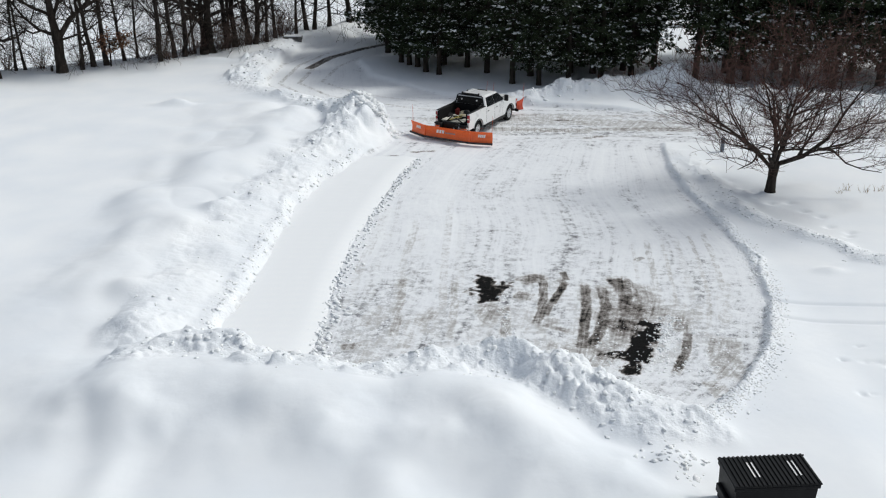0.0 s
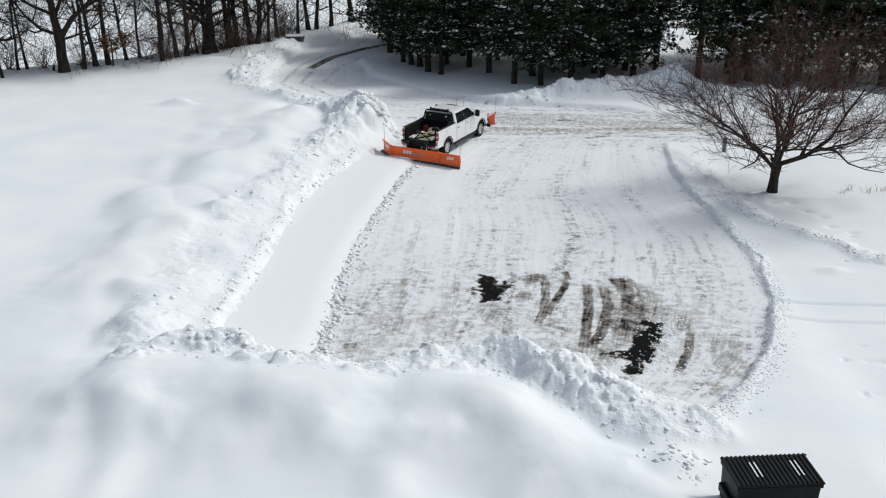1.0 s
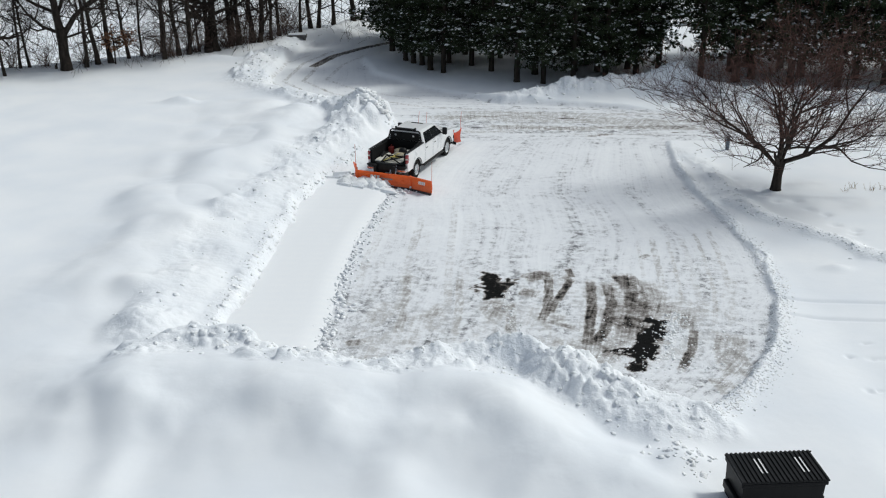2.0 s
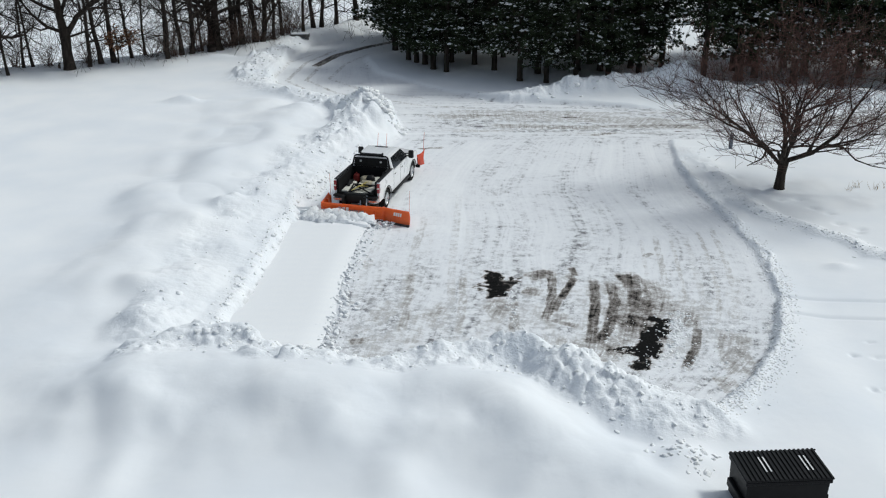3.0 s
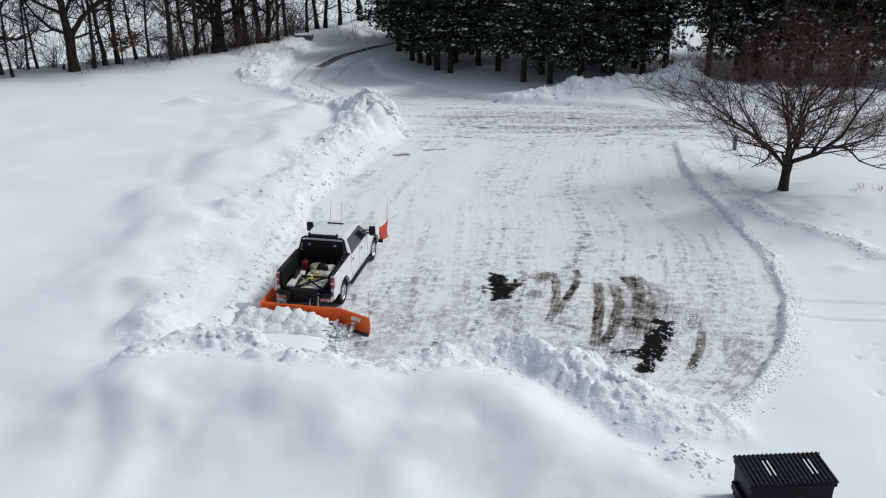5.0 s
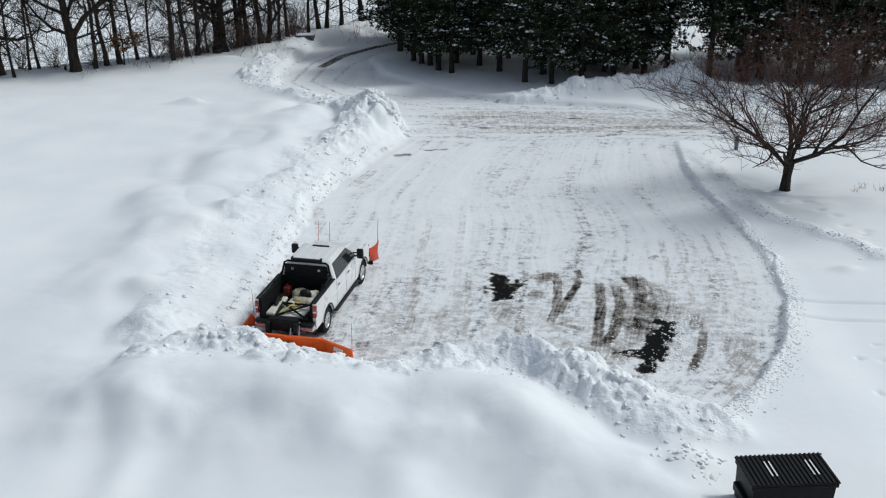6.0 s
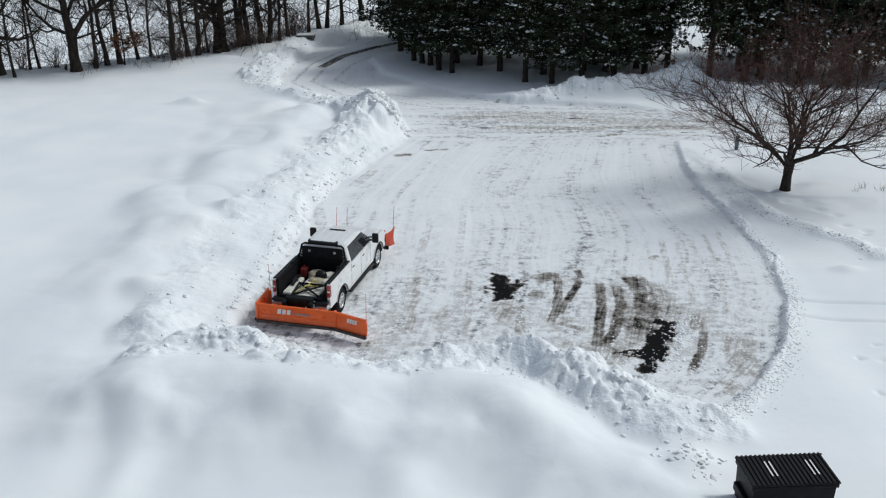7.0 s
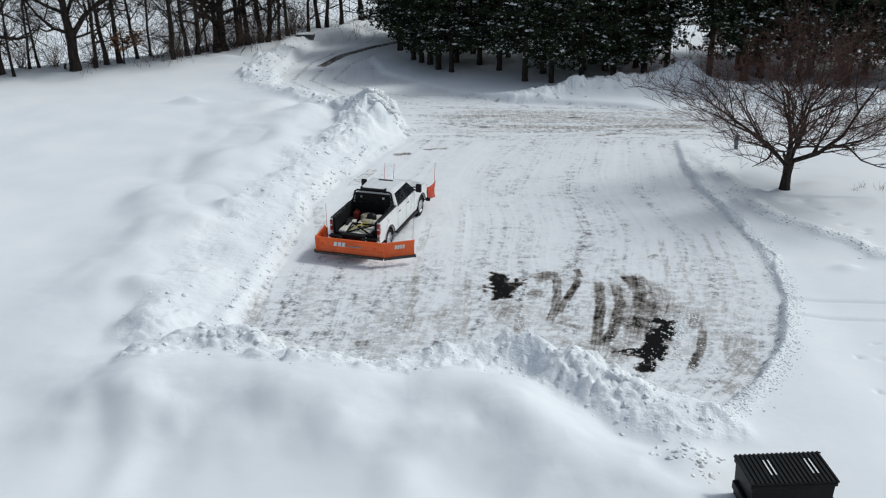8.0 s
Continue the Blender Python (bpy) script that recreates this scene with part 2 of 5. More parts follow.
def along_line(x, y, line):
    """Distance to a line of points, and the points' further values at the nearest place; signed side as the last."""
    best = np.full(np.shape(x), 1e9)
    vals = [np.zeros(np.shape(x)) for _ in line[0][2:]]
    side = np.zeros(np.shape(x))
    for a, b in zip(line, line[1:]):
        dx, dy = b[0] - a[0], b[1] - a[1]
        t = np.clip(((x - a[0]) * dx + (y - a[1]) * dy) / (dx * dx + dy * dy), 0, 1)
        d = np.hypot(x - a[0] - t * dx, y - a[1] - t * dy)
        near = d < best
        best = np.where(near, d, best)
        side = np.where(near, np.sign(dx * (y - a[1]) - dy * (x - a[0])), side)
        for k in range(len(vals)):
            vals[k] = np.where(near, a[2 + k] + t * (b[2 + k] - a[2 + k]), vals[k])
    return (best, *vals, side)


def smooth(a, b, v):
    t = np.clip((v - a) / (b - a), 0, 1)
    return t * t * (3 - 2 * t)


def inside(x, y, poly):
    """How far a place lies inside an outline (negative outside)."""
    d = along_line(x, y, poly + poly[:1])[0]
    odd = np.zeros(np.shape(x), bool)
    for a, b in zip(poly, poly[1:] + poly[:1]):
        cut = (a[1] > y) != (b[1] > y)
        odd ^= cut & (x < (b[0] - a[0]) * (y - a[1]) / (b[1] - a[1] + 1e-12) + a[0])
    return np.where(odd, d, -d)


# ---- the snow-covered ground ----
LOT = [(-6.9, 28.5), (-6.55, 31.2), (-6.3, 34.0), (-6.05, 38.6), (-5.5, 42.2), (-4.75, 45.6), (-3.4, 49.4), (-2.0, 53.0),
       (-2.2, 57.0), (-4.8, 59.6), (-7.9, 62.2), (-10.1, 63.6), (-10.9, 67.6), (-10.6, 73.0), (-10.0, 78.5), (-5.0, 86.0),
       (3.0, 93.0), (8.0, 90.0), (0.0, 80.0), (-5.5, 74.0), (-4.2, 69.0), (0.0, 64.2), (4.0, 60.8), (9.0, 60.2),
       (15.0, 58.6), (26.0, 57.8), (60.0, 57.0), (60.0, 52.6), (26.0, 52.8), (12.4, 52.6), (11.7, 47.7), (11.8, 44.3),
       (12.1, 41.3), (12.4, 38.0), (12.3, 35.1), (12.0, 32.6), (11.3, 30.4), (10.5, 28.4), (9.3, 26.6), (8.3, 25.3),
       (7.4, 24.4), (6.6, 25.0), (5.4, 26.2), (4.0, 26.8), (2.0, 27.4), (-2.0, 27.0), (-4.3, 27.2), (-5.4, 28.1)]
# ridges of ploughed or drifted snow: x, y, height, half width, roughness
NEAR_TOP = [
    (-12.5, 27.5, 0.2, 2.0, 0.0), (-10.4, 26.2, 0.35, 1.8, 0.03), (-8.6, 25.2, 0.85, 1.9, 0.03),
    (-6.1, 25.2, 0.9, 2.2, 0.06), (-2.9, 24.7, 0.82, 2.2, 0.05), (0.3, 24.6, 0.85, 2.0, 0.05),
    (1.5, 24.1, 0.8, 1.8, 0.05), (2.4, 23.0, 0.62, 1.5, 0.05), (3.2, 21.8, 0.5, 1.3, 0.05),
    (4.6, 20.9, 0.45, 1.3, 0.05), (6.2, 19.5, 0.2, 1.2, 0.02),
]
NEAR_RIDGE = [
    (-8.6, 27.0, 0.7, 1.0, 0.7), (-7.4, 27.7, 0.82, 0.95, 0.75), (-6.2, 27.6, 0.82, 0.9, 0.75),
    (-4.8, 26.5, 0.6, 0.75, 0.8), (-3.0, 26.2, 0.66, 0.75, 0.8), (-1.4, 26.2, 0.62, 0.75, 0.75),
    (0.3, 26.6, 0.72, 0.8, 0.9), (2.0, 26.9, 0.9, 0.7, 1.0), (2.9, 26.7, 0.9, 0.75, 1.0),
    (3.6, 25.7, 0.8, 1.1, 1.0), (4.7, 25.0, 0.62, 1.2, 1.0), (5.7, 24.4, 0.48, 1.2, 1.0),
    (6.4, 23.9, 0.42, 1.1, 1.0), (7.3, 23.6, 0.3, 0.8, 1.0),
]
LONG_BANK_NEAR = [
    (-9.6, 29.2, 0.55, 1.0, 0.5), (-9.0, 31.2, 0.22, 1.15, 0.3), (-8.5, 33.2, 0.22, 1.15, 0.4),
    (-8.3, 36.0, 0.24, 1.15, 0.4), (-8.0, 38.5, 0.25, 1.15, 0.4), (-7.5, 41.5, 0.3, 1.15, 0.45),
    (-7.0, 44.5, 0.38, 1.15, 0.55), (-6.4, 47.2, 0.38, 1.15, 0.65), (-5.6, 50.2, 0.5, 1.3, 0.7),
]
LONG_BANK_FAR = [
    (-4.5, 52.8, 0.9, 1.1, 0.9), (-4.2, 55.0, 1.4, 1.1, 0.9), (-5.4, 57.0, 0.75, 1.1, 0.9),
    (-7.6, 60.2, 0.3, 1.0, 0.7), (-9.8, 62.4, 0.22, 0.9, 0.7), (-11.6, 64.2, 0.2, 1.1, 0.9),
    (-12.4, 68.0, 0.28, 1.4, 1.0), (-12.0, 73.2, 0.32, 1.3, 1.0), (-11.3, 78.8, 0.3, 0.9, 0.9),
    (-6.4, 87.2, 0.5, 1.0, 0.8),
]
PILE_FRONT = [
    (-3.3, 53.8, 1.15, 0.75, 1.0), (-2.9, 55.3, 1.1, 0.7, 1.0),
]
SOFT_DRIFT = [
    (-12.4, 31.0, 0.25, 2.2, 0.0), (-10.6, 36.2, 0.36, 2.0, 0.05), (-10.6, 41.5, 0.4, 2.2, 0.0),
    (-9.4, 46.0, 0.36, 2.4, 0.0), (-8.3, 51.3, 0.42, 2.4, 0.0), (-7.6, 56.0, 0.4, 2.0, 0.1),
]
LOT_EDGE = [
    (12.5, 51.8, 0.022, 0.09, 0.18), (11.9, 47.7, 0.022, 0.09, 0.23), (12.0, 44.3, 0.022, 0.09, 0.27),
    (12.3, 41.3, 0.030, 0.09, 0.27), (12.6, 38.0, 0.030, 0.09, 0.32), (12.5, 35.1, 0.045, 0.10, 0.36),
    (12.2, 32.6, 0.053, 0.12, 0.36), (11.5, 30.4, 0.053, 0.13, 0.36), (10.7, 28.2, 0.045, 0.14, 0.36),
    (9.5, 26.2, 0.053, 0.17, 0.41), (8.4, 24.8, 0.068, 0.21, 0.41), (7.5, 24.0, 0.24, 0.5, 0.45),
]
TRENCH_EDGE = [
    (13.2, 50.5, 0.14, 0.6, 0.4), (13.3, 46.0, 0.17, 0.6, 0.5), (13.4, 42.0, 0.17, 0.6, 0.7),
    (14.0, 40.3, 0.15, 0.45, 0.9), (15.3, 38.9, 0.13, 0.4, 0.9), (16.3, 37.8, 0.13, 0.4, 0.9),
    (16.9, 36.4, 0.13, 0.45, 1.0), (18.4, 35.8, 0.11, 0.4, 0.9), (20.5, 35.0, 0.10, 0.4, 0.8),
]
FAR_BANK = [
    (2.5, 61.6, 0.12, 0.8, 0.5), (5.5, 61.6, 0.3, 0.8, 0.9), (8.3, 62.6, 0.62, 0.8, 0.9),
    (11.2, 63.4, 0.8, 1.0, 0.8), (14.2, 64.2, 1.05, 1.2, 0.6), (15.6, 64.5, 1.15, 1.1, 0.5),
    (17.5, 62.4, 0.75, 1.1, 0.7), (20.5, 61.0, 0.65, 1.0, 0.9), (26.0, 60.4, 0.62, 1.0, 0.9),
    (40.0, 59.8, 0.6, 1.0, 0.9),
]
BANKS = [NEAR_TOP, NEAR_RIDGE, LONG_BANK_NEAR + LONG_BANK_FAR, PILE_FRONT, SOFT_DRIFT, LOT_EDGE, TRENCH_EDGE, FAR_BANK]
BUMPS = [(15.1, 35.1, 0.16, 0.5, 0.3), (-8.3, 24.2, 0.14, 0.8, 0.9), (-8.0, 21.4, 0.18, 0.6, 1.3), (-4.4, 23.9, 0.2, 1.2, 0.6), (-2.7, 22.6, 0.28, 0.9, 0.8),
         (-1.0, 21.0, 0.28, 0.8, 0.9), (1.0, 20.6, -0.1, 1.0, 1.4), (-0.6, 23.4, -0.08, 1.3, 0.7), (2.2, 23.0, 0.2, 0.8, 0.9),
         (-15.0, 59.2, 0.5, 0.9, 0.4), (-9.0, 40.2, 0.30, 0.55, 0.45), (-8.5, 40.6, 0.25, 0.3, 0.25), (-9.3, 37.6, 0.2, 0.9, 0.6),
         (-6.0, 52.0, 0.25, 0.8, 0.8), (-8.0, 48.2, 0.3, 1.3, 0.9), (-10.3, 31.8, 0.25, 0.6, 0.5), (-15.5, 72.5, 0.4, 1.5, 0.6),
         (15.3, 64.6, 0.35, 1.0, 0.8), (2.4, 27.0, 0.22, 0.45, 0.35), (-9.0, 61.3, 0.3, 0.8, 0.5), (-8.2, 23.6, 0.2, 0.9, 0.8),
         (-5.0, 22.6, 0.16, 1.4, 0.9), (0.5, 22.4, 0.22, 1.8, 0.9), (-10.2, 23.4, 0.22, 1.1, 0.8), (6.3, 21.9, 0.28, 0.7, 0.5), (5.9, 21.4, 0.15, 0.5, 0.5)]
# places where asphalt shows: lines with a half width and a weight
WET_PATCHES = [
    ([(2.0, 34.5), (2.2, 33.6), (2.05, 32.7)], 0.36, 1.05), ([(2.4, 33.4), (2.9, 34.0)], 0.2, 0.85),
    ([(1.6, 33.4), (2.2, 33.2)], 0.22, 0.9), ([(7.5, 30.6), (6.9, 29.2), (6.5, 28.2)], 0.36, 1.15),
    ([(6.8, 28.5), (5.6, 28.6)], 0.16, 0.95), ([(6.5, 28.2), (6.1, 27.4)], 0.25, 0.95),
    ([(4.3, 35.1), (4.1, 33.1), (3.9, 31.7), (3.5, 30.4)], 0.17, 0.68), ([(4.7, 34.6), (5.0, 34.1), (4.2, 32.1), (3.9, 31.2)], 0.15, 0.64),
    ([(5.8, 34.6), (5.5, 32.1), (5.1, 29.9), (4.8, 28.7)], 0.19, 0.7), ([(6.3, 34.3), (6.2, 32.1), (5.6, 29.9), (4.9, 28.6)], 0.21, 0.76),
]
TYRE_ARCS = [
    ([(6.9, 35.1), (7.2, 33.1), (6.9, 31.2), (6.3, 29.5)], 0.46, 0.58), ([(6.8, 34.7), (7.1, 33.4)], 0.32, 0.8),
    ([(5.0, 35.3), (5.1, 34.3)], 0.14, 0.75), ([(8.7, 30.6), (8.2, 28.7), (7.4, 27.0)], 0.16, 0.72),
    ([(8.7, 31.4), (8.3, 30.0)], 0.24, 0.55), ([(3.2, 34.1), (3.9, 34.6), (4.4, 34.4)], 0.38, 0.6),
    ([(3.0, 33.2), (3.8, 32.8)], 0.34, 0.52), ([(3.7, 30.8), (4.8, 30.1)], 0.16, 0.45),
    ([(9.2, 26.4), (9.3, 28.4), (9.9, 30.2)], 0.55, 0.38), ([(8.7, 25.6), (8.5, 27.0)], 0.35, 0.34),
    ([(2.7, 32.6), (2.5, 29.0)], 0.2, 0.42), ([(-0.9, 35.6), (-1.0, 32.6), (-1.2, 28.6)], 0.17, 0.36),
]
WORN_STREAKS = [
    ([(1.0, 35.1), (0.9, 32.1), (0.6, 28.6)], 0.17, 0.32), ([(-2.9, 29.0), (-2.0, 29.3)], 0.22, 0.5),
    ([(-2.4, 30.2), (-1.2, 32.4)], 0.5, 0.25), ([(-0.5, 28.9), (4.0, 29.0)], 0.5, 0.22),
    ([(3.0, 29.6), (3.6, 32.6)], 0.9, 0.22), ([(5.0, 31.0), (7.0, 32.6)], 1.2, 0.18),
    ([(-2.6, 49.9), (-1.5, 50.3)], 0.24, 0.62), ([(-1.2, 50.9), (0.5, 51.2)], 0.15, 0.55),
    ([(0.0, 57.8), (9.0, 57.2), (16.0, 55.6)], 1.0, 0.3), ([(2.0, 55.6), (10.0, 55.0)], 0.45, 0.42),
    ([(7.0, 57.5), (8.4, 57.3)], 0.14, 0.7), ([(13.0, 54.4), (13.6, 54.4)], 0.12, 0.7),
    ([(8.0, 53.4), (10.0, 54.2)], 0.16, 0.5),
]
FAR_STREAKS = [
    ([(-1.0, 59.0), (13.0, 58.2)], 0.3, 0.3), ([(-8.7, 71.2), (-8.3, 72.6), (-7.5, 75.4), (-5.5, 78.6), (-2.6, 82.0)], 0.34, 0.82),
    ([(-4.6, 35.0), (-4.6, 29.2)], 0.4, 0.2), ([(-6.3, 33.0), (-6.4, 29.6)], 0.3, 0.3),
    ([(-5.6, 43.0), (-4.8, 38.0)], 0.3, 0.22), ([(-3.2, 48.0), (-4.4, 44.5)], 0.3, 0.28),
    ([(7.9, 36.2), (8.4, 36.6)], 0.14, 0.45), ([(-5.9, 79.0), (-8.2, 72.5), (-8.7, 67.0), (-6.4, 63.4), (-1.0, 60.2), (6.0, 58.6)], 0.18, 0.25),
    ([(-6.9, 79.4), (-9.4, 72.8), (-10.0, 66.8), (-7.4, 62.6), (-2.0, 59.2)], 0.18, 0.27), ([(-8.6, 77.4), (-10.6, 72.8), (-11.0, 66.8), (-8.4, 63.0)], 0.18, 0.23),
]
DRIVE_TRACKS = [
    ([(-4.4, 78.0), (-6.6, 72.2), (-7.2, 67.4), (-4.6, 64.0), (1.0, 61.0)], 0.18, 0.23), ([(10.6, 34.0), (9.8, 30.6)], 0.12, 0.2),
    ([(11.1, 35.0), (10.7, 32.6), (9.9, 30.0)], 0.12, 0.2),
]
WHEEL_BANDS = [([(-3.9 + k, 29.0 + 0.3 * (k % 3)), (-3.4 + 0.93 * k, 36.0), (-2.3 + 0.80 * k, 43.0 + (k * 1.7) % 4)], 0.16 + 0.07 * (k % 2), 0.14 + 0.03 * ((k * 2) % 3))
               for k in (0.0, 0.9, 1.5, 2.6, 3.1, 4.3, 4.9)]
TURN_BANDS = [([(12.0 - 0.62 * k, 40.5 - 0.3 * k), (11.7 - 0.62 * k, 36.5), (11.2 - 0.60 * k, 33.0), (10.2 - 0.52 * k, 29.6)], 0.10 + 0.05 * (k % 2), 0.20 + 0.04 * (k % 3)) for k in range(1, 7)]
BARE = TURN_BANDS + WHEEL_BANDS + WET_PATCHES + TYRE_ARCS + WORN_STREAKS + FAR_STREAKS + DRIVE_TRACKS
CREST = [(-34, 64.5), (-26, 69.2), (-19, 73.2), (-14, 79.5), (-9, 87.5), (-2, 97)]     # top of the slope down to the lake


dent_rng = random.Random(23)                          # old shallow footprints on the lawn
DENTS = [(dent_rng.uniform(12.6, 16.5), dent_rng.uniform(25.5, 29.8), dent_rng.uniform(0.08, 0.16)) for _ in range(16)]
DENTS += [(13.2 + 0.34 * k + dent_rng.gauss(0, 0.15), 48.0 - 0.7 * k + dent_rng.gauss(0, 0.2), 0.2) for k in range(14)]


def cobbles(x, y, size, seed):
    """Packed broken lumps of about one size, flat-topped and tilted, zero between them."""
    u, v = x / size, y / size
    iu, iv = np.floor(u), np.floor(v)
    best, tall, tilt = np.full(np.shape(x), 9.0), np.zeros(np.shape(x)), np.zeros(np.shape(x))
    for a in (-1, 0, 1):
        for b in (-1, 0, 1):
            cu, cv = iu + a, iv + b
            du, dv = u - cu - lattice(cu, cv, seed), v - cv - lattice(cu, cv, seed + 7)
            d = np.hypot(du, dv)
            near = d < best
            best = np.where(near, d, best)
            tall = np.where(near, lattice(cu, cv, seed + 13), tall)
            tilt = np.where(near, du * (lattice(cu, cv, seed + 19) - 0.5) + dv * (lattice(cu, cv, seed + 23) - 0.5), tilt)
    dome = np.minimum(1.5 * np.clip(1 - (best / 0.8) ** 2, 0, 1), 1.0)
    return dome * np.clip(tall ** 1.6 + 0.9 * tilt, 0, 1.2)


def bank_field(x, y):
    """Height of the banks over the field, and how broken their surface is."""
    top, broken = np.zeros(np.shape(x)), np.zeros(np.shape(x))
    wx, wy = x + 0.9 * fbm(x * 0.55, y * 0.55, 5, 3), y + 0.9 * fbm(x * 0.55, y * 0.55, 6, 3)
    swing = 1 + 0.35 * fbm(x * 0.5, y * 0.5, 40, 2)
    for line in BANKS:
        for a, b in zip(line, line[1:]):
            d, high, wide, rough, side = along_line(wx, wy, [a, b])
            shape = np.exp(-(d / wide) ** 2 * 0.9)
            top += (high * shape * swing) ** 4
            broken = np.maximum(broken, rough * smooth(0.12, 0.6, shape))
    return top ** 0.25, broken


def ground_height(x, y):
    x, y = np.asarray(x, float), np.asarray(y, float)
    lot = inside(x, y, LOT) + 0.25 * fbm(x * 1.2, y * 1.2, 3, 3)
    lot = lot + 0.6 * fbm(x * 0.3, y * 0.5, 101, 3) * smooth(-3.5, -5.5, x) * smooth(30, 33, y) * smooth(56, 50, y)
    west = smooth(-2.0, -5.0, x) * smooth(62, 56, y)          # the long bank's cut face is a slope
    cover = smooth(0.15, -0.45 - 0.15 * west + 0.22 * smooth(5, 8, x), lot)         # 1 on untouched snow
    top, broken = bank_field(x, y)
    broken = np.maximum(broken, 0.85 * west * smooth(29, 31, y) * smooth(0.15, -0.1, lot) * smooth(-1.3, -0.5, lot))       # torn face left by the plough
    swell = 0.30 + 0.16 * fbm(x * 0.16, y * 0.16, 9, 3) + 0.05 * fbm(x * 0.5, y * 0.5, 11, 2)
    mounds = smooth(-5.8, -8.0, x) * smooth(-15.5, -11.5, x) * smooth(29, 32, y) * smooth(62, 57, y)
    swell = swell + mounds * (0.10 + 0.75 * np.maximum(fbm(x * 0.40 + 3, y * 0.34, 15, 2), -0.12))
    shoulder = smooth(17, 20, y) * smooth(26.5, 24, y) * smooth(-15, -11, x) * smooth(6.5, 3.0, x)
    swell = swell + shoulder * 0.42 * fbm(x * 0.24 + 0.12 * y + 5, y * 0.30 + 2, 19, 2)       # soft humps of the near bank
    right = smooth(11.0, 13.5, x)
    swell = swell + 0.15 * smooth(-6.5, -9.5, x) * smooth(66, 58, y) * smooth(27, 31, y)     # deeper snow on the open field
    swell = swell * (1 - 0.84 * right)
    pines = smooth(60, 66, y) * smooth(-6, 0, x) * 0.5
    z = cover * (swell * (1 - pines) + top) + (1 - cover) * np.maximum(top - 0.25, 0) * 0.6
    for bx, by, high, wx, wy in BUMPS:
        z = z + high * np.exp(-((x - bx) / wx) ** 2 - ((y - by) / wy) ** 2)
    lumps = fbm(x * 1.7, y * 1.7, 21, 4) * 0.55 + np.abs(fbm(x * 4.2, y * 4.2, 27, 3)) * 0.42 + smooth(0.02, 0.10, fbm(x * 2.6, y * 2.6, 35, 3)) * 0.16
    wx, wy = x + 0.12 * fbm(x * 3, y * 3, 71, 2), y + 0.12 * fbm(x * 3, y * 3, 72, 2)
    blocks = 0.34 * cobbles(wx, wy, 0.66, 81) + 0.20 * cobbles(wx, wy, 0.34, 83) + 0.09 * cobbles(wx, wy, 0.18, 85)
    blocks = blocks + 0.5 * smooth(0.8, 0.9, broken) * smooth(50, 52, y) * cobbles(wx, wy, 0.95, 87)
    patch = smooth(-0.12, 0.12, fbm(x * 0.8, y * 0.8, 91, 3))
    z = z + broken * cover * (0.42 * lumps + blocks * (0.25 + 0.55 * patch)) * np.minimum(0.25 + top, 0.9)
    z = z + 0.012 * fbm(x * 5, y * 5, 31, 3) * (1 - 0.5 * cover)
    # the two narrow ski-like tracks over the field
    for line in ([(12.2, 32.3), (15.6, 32.1), (30, 31.5)], [(12.0, 30.9), (14.9, 30.7), (30, 30.3)]):
        d, _ = along_line(x, y, line)
        z = z - 0.09 * np.exp(-(d / 0.10) ** 2)
    for dx, dy, dr in DENTS:
        z = z - 0.09 * np.exp(-((x - dx) ** 2 + (y - dy) ** 2) / dr ** 2)
    # the slope to the frozen lake, then its flat
    d, side = along_line(x, y, CREST)
    beyond = np.where(side > 0, d, 0)
    z = z - 7.0 * smooth(0.3, 26, beyond) * np.where(side > 0, 1, 0)
    return z, cover, broken, lot


def spaced(stops):
    """Grid lines: (from, to, step) stretches, then growing steps."""
    out = []
    for a, b, s in stops:
        out += list(np.linspace(a, b, max(2, round((b - a) / s)) + 1)[:-1])
    return out + [stops[-1][1]]


